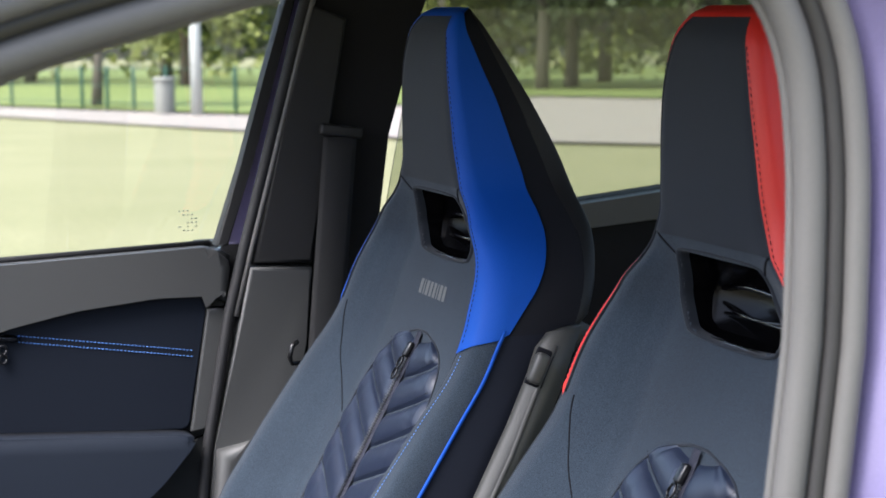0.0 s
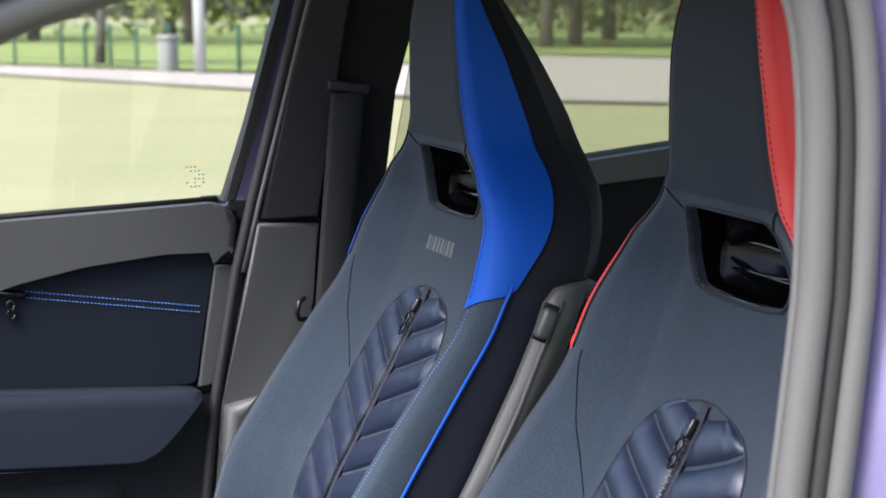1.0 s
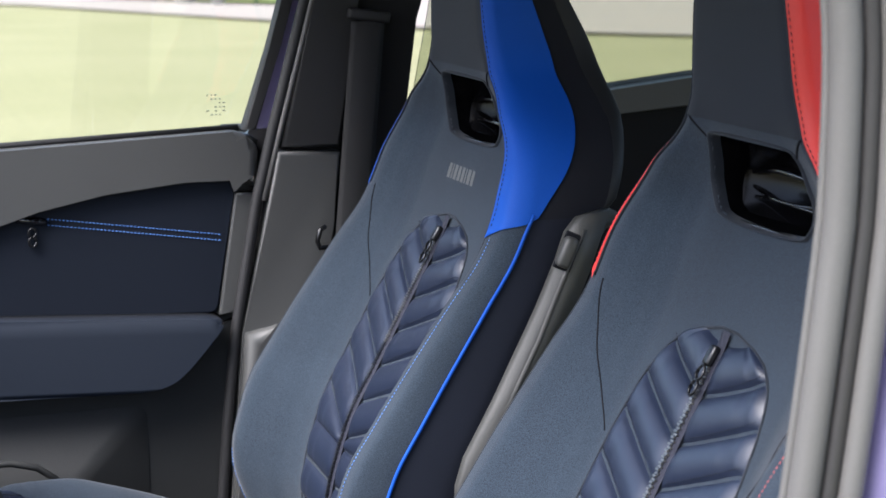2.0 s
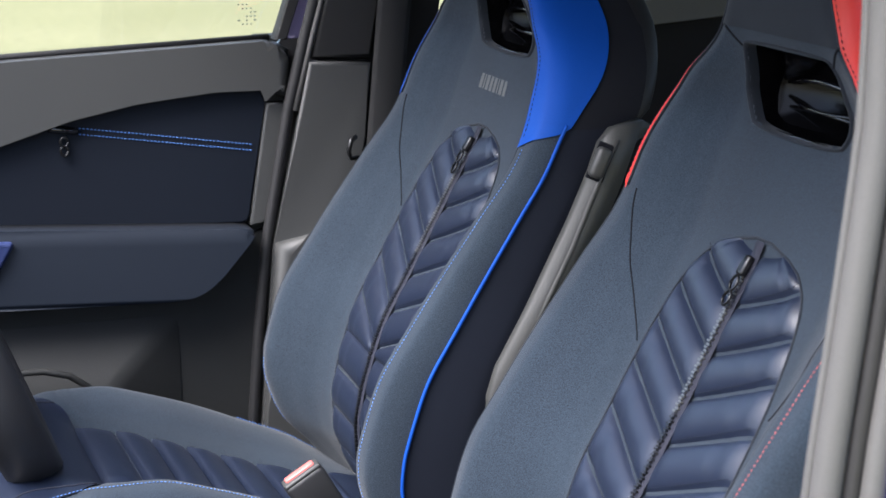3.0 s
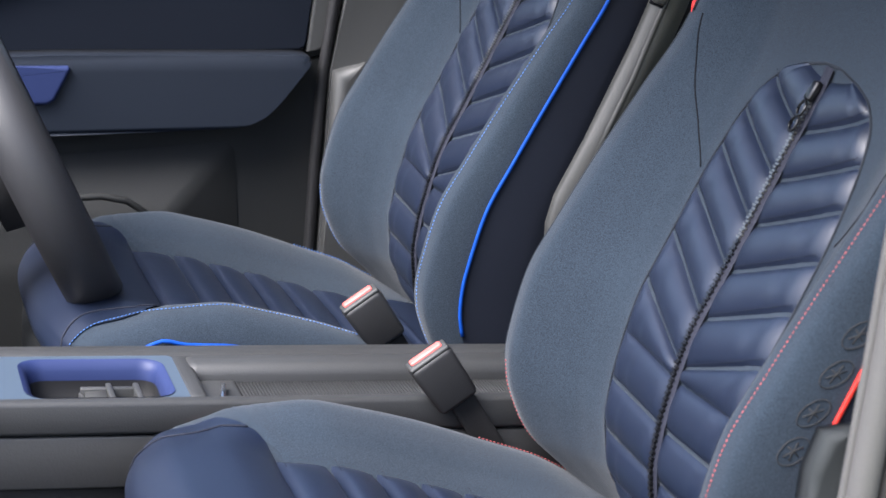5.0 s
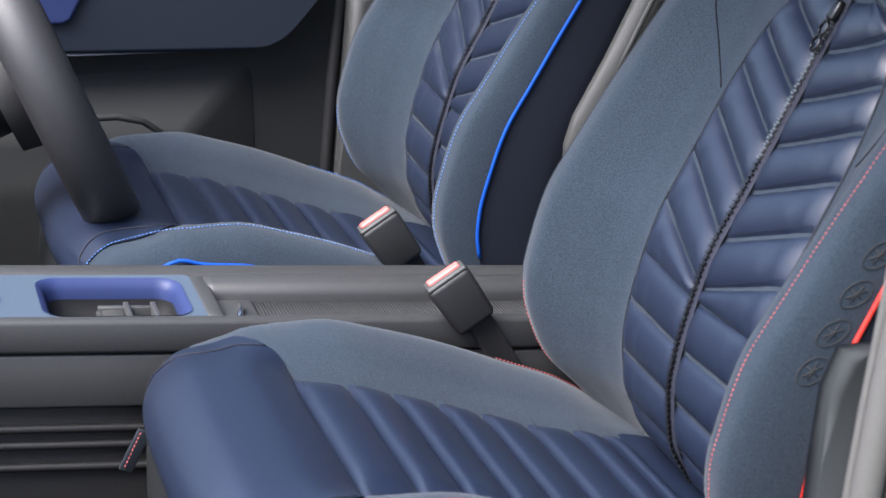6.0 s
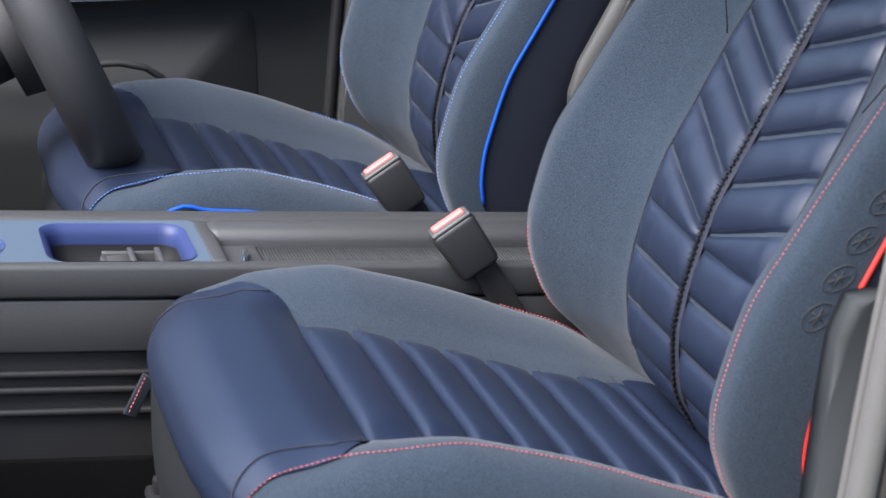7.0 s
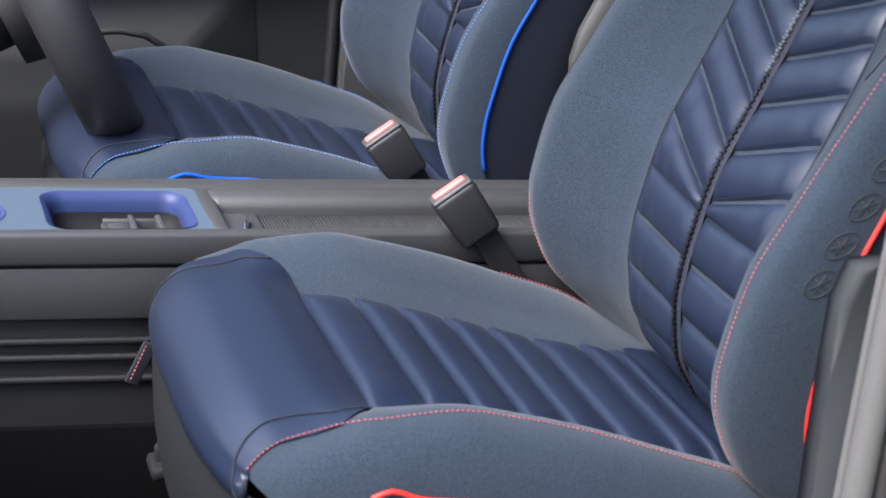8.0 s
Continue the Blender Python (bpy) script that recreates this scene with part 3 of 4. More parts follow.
    if badges:
        for k in range(4):
            z = 0.772 + 0.0305 * k
            a = -1.0
            c = bend(on_back(a, z, 0.0008))
            e1 = (bend(on_back(a - 0.03, z, 0.0008)) - c).normalized()
            e2 = (bend(on_back(a, z + 0.01, 0.0008)) - c).normalized()
            bm = bmesh.new()
            r = 0.0125
            tube([c + e1 * r * math.cos(q * math.tau / 28) + e2 * r * math.sin(q * math.tau / 28) for q in range(29)], 0.0004, 5, bm)
            for q in range(3):
                d = e1 * math.cos(0.5 + q + k) + e2 * math.sin(0.5 + q + k)
                tube([c - d * 0.008, c, c + d * 0.008], 0.0005, 5, bm)
            part("embossed_badge", bm, BADGE, seat, "round tone-on-tone embossed badge")
    seat.matrix_world = pose(0, y, 0)
    return seat


NEAR, FAR = 1.590, 2.310
car_seat("front_seat", 0.0, -0.001, -0.006, FAR, "navy fabric sport seat with bright blue wings behind the steering wheel", BLUE, THREAD_BLUE, False, True, 1.0)
car_seat("front_seat", 0.032, 0.0242, 0.0075, NEAR, "navy fabric sport seat with bright red wings and red piping", RED, THREAD_RED, True, False, 1.14)


# ---- the car round the seats ----
def top_z(x):
    return 0.683 - 0.1 * x


def cbox(x0, x1, y0, y1, d0, d1, bevel=0.004, bm=None):
    """A block of the console, its heights counted from the console's sloping top."""
    fresh = box((x1 - x0, y1 - y0, d1 - d0), ((x0 + x1) / 2, (y0 + y1) / 2, 0.683 + (d0 + d1) / 2), (0, 0, 0), bevel)
    for v in fresh.verts:
        v.co.z -= 0.1 * v.co.x
    if bm is None:
        return fresh
    me = bpy.data.meshes.new("tmp")
    fresh.to_mesh(me)
    fresh.free()
    bm.from_mesh(me)
    bpy.data.meshes.remove(me)
    return bm


def rect(x0, x1, y0, y1, r, n=5):
    out = []
    for cx, cy, a in ((x1 - r, y1 - r, 0), (x0 + r, y1 - r, 90), (x0 + r, y0 + r, 180), (x1 - r, y0 + r, 270)):
        out += [(cx + r * math.cos(radians(a + 90 * k / n)), cy + r * math.sin(radians(a + 90 * k / n))) for k in range(n + 1)]
    return out


def sheet_with_holes(outer, holes, z_at, thick):
    bm = bmesh.new()
    edges = []
    for loop in [outer] + holes:
        vs = [bm.verts.new((x, y, z_at(x))) for x, y in loop]
        edges += [bm.edges.new((vs[k], vs[(k + 1) % len(vs)])) for k in range(len(vs))]
    bmesh.ops.triangle_fill(bm, use_beauty=True, use_dissolve=False, edges=edges)
    bmesh.ops.recalc_face_normals(bm, faces=bm.faces[:])
    if bm.faces and bm.faces[0].normal.z < 0:
        bmesh.ops.reverse_faces(bm, faces=bm.faces[:])
    made = bmesh.ops.extrude_face_region(bm, geom=bm.faces[:])
    bmesh.ops.translate(bm, vec=(0, 0, -thick), verts=[v for v in made["geom"] if isinstance(v, bmesh.types.BMVert)])
    bmesh.ops.recalc_face_normals(bm, faces=bm.faces[:])
    return bm


def loft(loops, close=False):
    """A skin through loops of equal length."""
    bm = bmesh.new()
    rings = [[bm.verts.new(p) for p in loop] for loop in loops]
    n = len(rings[0])
    for a, b in zip(rings, rings[1:]):
        for k in range(n):
            bm.faces.new((a[k], a[(k + 1) % n], b[(k + 1) % n], b[k]))
    if close:
        bm.faces.new(rings[-1])
    bmesh.ops.recalc_face_normals(bm, faces=bm.faces[:])
    return bm


def shrunk(loop, d, dz):
    cx, cy = sum(p[0] for p in loop) / len(loop), sum(p[1] for p in loop) / len(loop)
    out = []
    for x, y in loop:
        l = math.hypot(x - cx, y - cy)
        k = (l - d) / l
        px, py = cx + (x - cx) * k, cy + (y - cy) * k
        out.append((px, py, top_z(px) + dz))
    return out


def centre_console():
    c = thing("centre_console", "grey plastic centre console with blue-rimmed tray and ribbed shutter", "console")
    tray, cup = rect(0.128, 0.277, 1.884, 1.998, 0.022), [(0.045 + 0.043 * math.cos(k * math.tau / 28), 1.935 + 0.043 * math.sin(k * math.tau / 28)) for k in range(28)]
    part("top_plate", sheet_with_holes(rect(-0.45, 0.292, 1.880, 2.012, 0.012), [tray, cup], top_z, 0.006), SLATE, c, "slate-blue satin top plate", smooth=False)
    part("tray_rim", loft([shrunk(tray, -0.001, 0.001), shrunk(tray, 0.004, -0.001), shrunk(tray, 0.009, -0.010), shrunk(tray, 0.010, -0.022)]), RIM_BLUE, c, "violet-blue rim of the storage tray")
    part("tray", loft([shrunk(tray, 0.010, -0.020), shrunk(tray, 0.012, -0.06)], True), DARK, c)
    part("cup_ring", loft([shrunk(cup, -0.002, 0.001), shrunk(cup, 0.003, -0.002), shrunk(cup, 0.005, -0.02)]), RIM_BLUE, c, "blue ring of the cup holder")
    part("cup_holder", loft([shrunk(cup, 0.005, -0.02), shrunk(cup, 0.008, -0.08)], True), DARK, c)
    divider = part("tray_divider", cbox(0.186, 0.192, 1.892, 1.962, -0.058, -0.022, 0.0015), GREY, c, "grey plastic divider in the tray")
    for x0 in (0.214, 0.242):
        part("rib", cbox(x0, x0 + 0.006, 1.892, 1.962, -0.058, -0.012, 0.0015), GREY, divider)
    part("rib", cbox(0.188, 0.246, 1.955, 1.962, -0.058, -0.016, 0.0015), GREY, divider)
    wedge = prism([(1.893, -0.058), (1.958, -0.058), (1.958, -0.018), (1.893, -0.034)], 0.022, lambda a, b, t: Vector((0.192 + t, a, top_z(0.2) + b)), 0.001)
    part("slope", wedge, GREY, divider)
    part("far_rail", cbox(-0.45, 0.70, 2.008, 2.044, -0.25, 0.003, 0.010), TRIM, c)
    part("shutter_rail", cbox(0.300, 0.70, 1.966, 2.012, -0.05, 0.004, 0.012), TRIM, c)
    part("near_rail", cbox(-0.45, 0.70, 1.866, 1.884, -0.034, 0.002, 0.005), TRIM, c)
    part("cross_rail", cbox(0.288, 0.309, 1.884, 2.010, -0.05, 0.001, 0.005), TRIM, c)
    part("rear_cap", cbox(0.685, 0.75, 1.868, 2.042, -0.25, -0.002, 0.010), TRIM, c)
    shutter = part("shutter", cbox(0.306, 0.69, 1.883, 1.968, -0.04, -0.017, 0.001), DARK, c, "ribbed roller shutter")
    for k in range(92):
        x = 0.352 + k * 0.0036
        part("slat", cbox(x, x + 0.0024, 1.884, 1.966, -0.019, -0.0150, 0.0), TRIM, shutter)
    part("shutter_lid", cbox(0.308, 0.350, 1.884, 1.967, -0.02, -0.012, 0.003), TRIM, c)
    part("shutter_pull", box((0.006, 0.042, 0.007), (0.3285, 1.914, top_z(0.328) - 0.007), (0, 6, -12), 0.0025), STEEL, c, "short chrome pull bar")
    part("upper_side", cbox(-0.45, 0.72, 1.869, 1.884, -0.092, -0.0355, 0.003), TRIM, c)
    part("lower_side", cbox(-0.45, 0.72, 1.880, 1.90, -0.40, -0.094, 0.003), CHARCOAL, c)
    for d in (-0.113, -0.131, -0.155):
        part("side_ridge", cbox(-0.45, 0.72, 1.872, 1.885, d - 0.008, d, 0.003), CHARCOAL, c)
    part("carpet_side", cbox(-0.45, 0.72, 1.874, 1.884, -0.40, -0.212, 0.003), CARPET, c, "black carpet along the console foot")
    part("far_side", cbox(-0.45, 0.72, 2.02, 2.036, -0.40, -0.24, 0.003), TRIM, c)
    return c


def seat_buckle(x, y, z, label, notch):
    b = thing("seat_buckle", label, "seat buckle", "seat belt buckles")
    m = Matrix(((0.855, 0, 0.535, x), (0, 1, 0, y), (0.52, 0, -0.845, z), (0, 0, 0, 1)))
    if m.to_3x3().determinant() < 0:
        m = m @ Matrix.Diagonal((1, -1, 1, 1))
    bm = box((0.050, 0.025, 0.062), (0, 0, 0.004), (0, 0, 0), 0.006, segments=3)
    for v in bm.verts:
        k = max(0.0, (v.co.z - 0.012) / 0.024)
        v.co.x *= 1 - 0.12 * k
    bm.transform(m)
    body = part("body", bm, BUCKLE, b)
    bm = box((0.047, 0.022, 0.005), (0, 0, -0.0275), (0, 0, 0), 0.002)
    bm.transform(m)
    part("cap", bm, GREY, b)
    bm = box((0.038, 0.011, 0.006), (0, -0.001, -0.0300), (0, 0, 0), 0.002)
    bm.transform(m)
    part("release_button", bm, BUTTON, b, "pale red release button")
    if notch:
        bm = box((0.024, 0.004, 0.007), (0, -0.006, -0.0302), (0, 0, 0), 0.0015)
        bm.transform(m)
        part("latch_slot", bm, DARK, b)
    end = m @ Vector((0.004, 0, 0.03))
    far = Vector((x + 0.105, y + 0.012, z - 0.17))
    d = (far - end).normalized()
    side = d.cross(Vector((0, 1, 0))).normalized()
    bm = grid(lambda i, j: end.lerp(far, j) + side * (i - 0.5) * 0.028 + Vector((0, 0.002 * math.sin(i * 3.1), 0)), 6, 10)
    strap = part("strap", bm, WEBBING, b, "black woven strap")
    solid = strap.modifiers.new("thickness", "SOLIDIFY")
    solid.thickness = 0.003
    return b


def steering_wheel():
    w = thing("steering_wheel", "dark leather steering wheel with a slim dark spoke", "steering wheel")
    c, r = Vector((0.178, 2.30, 0.812)), 0.185
    ax = Vector((math.sin(radians(22)), 0, -math.cos(radians(22))))
    ay = Vector((0, 1, 0))
    nn = ax.cross(ay)
    bm = bmesh.new()
    n, sides = 72, 14
    rings = []
    for k in range(n):
        a = k * math.tau / n
        d = ax * math.cos(a) + ay * math.sin(a)
        flat = 1.0 - 0.04 * max(0.0, math.cos(a)) ** 8
        rings.append([bm.verts.new(c + d * (r * flat - 0.004 + 0.0265 * math.cos(q * math.tau / sides)) + nn * 0.033 * math.sin(q * math.tau / sides)) for q in range(sides)])
    for k in range(n):
        for q in range(sides):
            bm.faces.new((rings[k][q], rings[k][(q + 1) % sides], rings[(k + 1) % n][(q + 1) % sides], rings[(k + 1) % n][q]))
    bmesh.ops.recalc_face_normals(bm, faces=bm.faces[:])
    part("rim", bm, WHEEL, w)
    hub = bmesh.new()
    rr = [[hub.verts.new(c - nn * 0.03 + (ax * math.cos(k * math.tau / 32) + ay * math.sin(k * math.tau / 32)) * q + nn * h) for k in range(32)] for q, h in ((0.07, -0.03), (0.075, 0.0), (0.06, 0.022), (0.02, 0.03))]
    for a, b in zip(rr, rr[1:]):
        for k in range(32):
            hub.faces.new((a[k], a[(k + 1) % 32], b[(k + 1) % 32], b[k]))
    hub.faces.new(rr[-1])
    bmesh.ops.recalc_face_normals(hub, faces=hub.faces[:])
    part("hub", hub, DARK, w)
    for a in (radians(100), radians(-100), 0.0):
        d = ax * math.cos(a) + ay * math.sin(a)
        s = nn.cross(d)
        sp = grid(lambda i, j: c + d * (0.05 + 0.132 * j) + s * (i - 0.5) * (0.05 - 0.012 * j) - nn * 0.012 * (1 - j), 4, 6)
        ob = part("spoke", sp, DARK, w)
        solid = ob.modifiers.new("thickness", "SOLIDIFY")
        solid.thickness = 0.014
    part("column", tube([c - nn * 0.04, c - nn * 0.12, c - nn * 0.40], 0.045, 16), DARK, w)
    part("spoke_accent", box((0.012, 0.014, 0.004), c - ay * 0.11 + nn * 0.004, (0, 22, 0), 0.001), RED, w, "small red button")
    return w


def eased(outline, r):
    """Each corner cut by a short curve."""
    out = []
    n = len(outline)
    for k in range(n):
        p, a, b = (Vector(outline[q % n]) for q in (k, k - 1, k + 1))
        ra, rb = min(r, 0.45 * (a - p).length), min(r, 0.45 * (b - p).length)
        p0, p1 = p + (a - p).normalized() * ra, p + (b - p).normalized() * rb
        out += [tuple(p0), tuple(p0 * 0.25 + p * 0.5 + p1 * 0.25), tuple(p1)]
    return out


def wall_piece(name, outline, y, depth, mat, parent, bevel=0.004, label="", segments=3, soft=0, smooth=True):
    """A panel that stands along the car: outline of (x, z), its face at y, thickness away from the cabin."""
    if soft:
        outline = eased(outline, soft)
    ob = part(name, prism(outline, depth, lambda a, b, t: Vector((a, y + depth - t, b)), bevel, segments), mat, parent, label, smooth and bevel > 0)
    if bevel:
        ob.modifiers.new("even_shading", "WEIGHTED_NORMAL").weight = 80
    return ob


def front_door():
    d = thing("car_door", "closed far front door with navy inset, padded armrest and clear window", "car door")
    wall_piece("door_body", [(-0.6, 0.30), (0.575, 0.30), (0.600, 0.42), (0.617, 0.558), (0.648, 0.83), (0.664, 1.02), (0.676, 1.07), (0.664, 1.078), (-0.6, 1.03)], 2.735, 0.07, TRIM_SHADED, d, 0.01)
    wall_piece("upper_trim", [(-0.6, 0.80), (-0.1, 0.90), (0.12, 0.925), (0.262, 0.962), (0.36, 0.992), (0.45, 1.010), (0.56, 1.021), (0.634, 1.020), (0.663, 1.005), (0.669, 1.066), (0.640, 1.0885), (0.27, 1.0755), (-0.6, 1.045)], 2.700, 0.05, GREY, d, 0.016, "soft grey upper door trim", 6, 0.010)
    wall_piece("inset_panel", [(-0.6, 0.90), (-0.1, 0.96), (0.12, 0.97), (0.262, 0.99), (0.36, 1.01), (0.45, 1.02), (0.56, 1.03), (0.620, 1.03), (0.634, 1.010), (0.606, 0.830), (-0.6, 0.86)], 2.716, 0.03, NAVY, d, 0.004, "navy leather inset", 3, 0.012)
    wall_piece("rear_edge_trim", [(0.634, 1.0), (0.662, 1.0), (0.640, 0.832), (0.606, 0.828)], 2.712, 0.03, GREY, d, 0.004)
    arm = wall_piece("armrest", [(-0.6, 0.885), (0.262, 0.852), (0.585, 0.832), (0.606, 0.828), (0.601, 0.815), (0.56, 0.768), (0.538, 0.748), (0.515, 0.738), (0.48, 0.735), (0.257, 0.742), (-0.6, 0.78)], 2.672, 0.06, ARMREST, d, 0.011, "padded navy armrest", 5, 0.008)
    part("armrest_seam", tube([(-0.6, 2.6745, 0.868), (0.262, 2.6745, 0.836), (0.585, 2.6745, 0.816)], 0.001, 6), BLACK, arm)
    wall_piece("handle_cover", [(-0.3, 0.868), (0.20, 0.842), (0.268, 0.838), (0.272, 0.833), (0.248, 0.792), (0.238, 0.787), (-0.3, 0.797)], 2.664, 0.03, RIM_BLUE, d, 0.006, "violet-blue satin grip cover")
    wall_piece("lower_panel", [(-0.6, 0.32), (0.565, 0.32), (0.60, 0.56), (0.632, 0.82), (0.60, 0.81), (0.55, 0.745), (0.515, 0.73), (-0.6, 0.77)], 2.724, 0.03, TRIM_SHADED, d, 0.004)
    # the lower panel's pocket, with a slanting facet towards the armrest
    bm = bmesh.new()
    pts = [(-0.6, 0.70, 2.722), (0.50, 0.705, 2.722), (0.40, 0.62, 2.68), (-0.6, 0.66, 2.68), (0.355, 0.55, 2.66), (-0.6, 0.60, 2.655), (0.33, 0.34, 2.66), (-0.6, 0.34, 2.655), (0.50, 0.34, 2.722)]
    v = [bm.verts.new((x, y, z)) for x, z, y in pts]
    for f in ((0, 1, 2, 3), (3, 2, 4, 5), (5, 4, 6, 7), (1, 8, 4, 2), (8, 6, 4)):
        bm.faces.new([v[k] for k in f])
    bmesh.ops.bevel(bm, geom=bm.edges[:], offset=0.014, segments=4, profile=0.5, affect="EDGES")
    bmesh.ops.recalc_face_normals(bm, faces=bm.faces[:])
    if sum(f.normal.y for f in bm.faces) > 0:
        bmesh.ops.reverse_faces(bm, faces=bm.faces[:])
    part("door_pocket", bm, TRIM_SHADED, d)
    lip = [(-0.6, 2.648, 0.66), (0.18, 2.648, 0.662), (0.30, 2.648, 0.660), (0.335, 2.650, 0.650), (0.36, 2.656, 0.63), (0.37, 2.66, 0.58)]
    part("pocket_lip", tube(lip, 0.005, 8), TRIM_SHADED, d)
    for off in (0.0, 0.0085):
        part("stitching", dashes([(0.372 + 0.238 * k / 30, 2.7150, 0.9795 - off - 0.0365 * k / 30) for k in range(31)], 0.0009, 0.0052, 0.62), THREAD_BLUE, d)
    pull = part("pull_end", tube([(0.331, 2.712, 0.9815), (0.336, 2.710, 0.9810), (0.365, 2.711, 0.9765), (0.374, 2.714, 0.975)], lambda t: 0.0055 if t < 0.9 else 0.003, 10), GLOSS, d, "glossy black end piece")
    bm = bmesh.new()
    for r in (0, 1):
        tube([(0.3505 + 0.0052 * math.cos(k * math.tau / 12), 2.709, 0.9625 - r * 0.0125 + 0.0065 * math.sin(k * math.tau / 12)) for k in range(13)], 0.0018, 6, bm)
    part("hanging_tag", bm, GUN, pull, "small metal tag")
    glass = wall_piece("window_pane", [(-0.6, 1.05), (0.660, 1.08), (0.675, 1.10), (0.762, 1.42), (0.72, 1.46), (-0.6, 1.30)], 2.745, 0.004, GLASS, d, 0)
    glass.visible_shadow = False
    part("belt_seal", tube([(-0.6, 2.735, 1.048), (0.27, 2.735, 1.078), (0.645, 2.735, 1.090)], 0.005, 8), DARK, d)
    rows = bmesh.new()
    rng = random.Random(4)
    for r in range(6):
        for k in range(5):
            if rng.random() < 0.75:
                box((rng.uniform(0.002, 0.0045), 0.0006, 0.0018), (0.605 + k * 0.0058, 2.7435, 1.136 - r * 0.0055), (0, 0, 0), 0, rows)
    part("glass_marking", rows, MARKGLASS, glass, "tiny etched glass marking", smooth=False)
    return d


def centre_pillar():
    p = thing("door_pillar", "dark far door pillar with grey lower trim and seal", "car pillar")
    wall_piece("upper_cover", [(0.700, 1.085), (0.745, 1.26), (0.785, 1.40), (0.79, 1.50), (1.0, 1.50), (0.955, 1.40), (0.905, 1.235), (0.885, 1.09), (0.90, 0.35), (0.70, 0.35), (0.73, 0.90), (0.70, 1.062)], 2.715, 0.06, BLACKTRIM, p, 0.012, "near-black upper pillar cover", 4)
    wall_piece("lower_cover", [(0.692, 1.058), (0.782, 1.054), (0.770, 0.95), (0.752, 0.85), (0.74, 0.35), (0.595, 0.35), (0.612, 0.56), (0.634, 0.80), (0.648, 0.86)], 2.690, 0.085, GREY, p, 0.006, "grey lower pillar cover", 4)
    wall_piece("upper_strip", [(0.697, 1.064), (0.782, 1.060), (0.795, 1.16), (0.84, 1.40), (0.79, 1.42), (0.75, 1.27)], 2.692, 0.07, CHARCOAL, p, 0.006, "charcoal upper pillar cover", 4)
    wall_piece("foot_cover", [(0.636, 0.805), (0.70, 0.815), (0.80, 0.85), (0.82, 0.35), (0.600, 0.35), (0.615, 0.56)], 2.672, 0.05, GREY, p, 0.02, "", 4)
    wall_piece("gap_cover", [(0.50, 0.30), (0.80, 0.30), (0.80, 1.086), (0.64, 1.086), (0.60, 1.0)], 2.79, 0.03, DARK, p, 0.004)
    path = [(0.800, 1.46), (0.788, 1.425), (0.776, 1.385), (0.758, 1.32), (0.725, 1.20), (0.694, 1.09), (0.668, 0.99), (0.645, 0.87), (0.632, 0.80), (0.618, 0.68), (0.606, 0.55), (0.59, 0.35)]
    part("seal", tube([(x - 0.006, 2.702, z) for x, z in path], 0.0085, 10), DARK, p)
    part("seal_lip", tube([(x + 0.003, 2.697, z) for x, z in path[:7]], 0.0042, 8), RUBBER, p, "light grey rubber lip")
    wall_piece("painted_post", [(0.664, 1.086), (0.692, 1.086), (0.724, 1.20), (0.757, 1.32), (0.790, 1.44), (0.774, 1.44), (0.737, 1.32), (0.702, 1.20)], 2.735, 0.03, PAINT, p, 0.004, "dark violet painted post")
    wall_piece("window_channel", [(0.653, 1.086), (0.670, 1.086), (0.708, 1.20), (0.743, 1.32), (0.779, 1.44), (0.764, 1.44), (0.727, 1.32), (0.692, 1.20)], 2.728, 0.03, DARK, p, 0.003)
    return p


def far_belt():
    b = thing("seat_belt", "black seat belt hanging down the far pillar", "seat belt")

    def web(i, j):
        top, bot = Vector((0.825, 2.690, 1.236)), Vector((0.765, 2.660, 0.70))
        p = top.lerp(bot, j)
        return p + Vector(((i - 0.5) * 0.048, -0.004 * math.sin(i * math.pi), 0))

    ob = part("webbing", grid(web, 6, 20), WEBBING, b)
    ob.modifiers.new("thickness", "SOLIDIFY").thickness = 0.002
    part("guide", box((0.062, 0.018, 0.016), (0.826, 2.690, 1.244), (0, 8, 0), 0.004), DARK, b)
    part("buckle_tongue", tube([(0.748, 2.655, 0.955), (0.739, 2.652, 0.95), (0.735, 2.652, 0.935), (0.739, 2.653, 0.925), (0.752, 2.656, 0.925)], 0.0035, 8), GUN, b, "metal belt tongue")
    return b


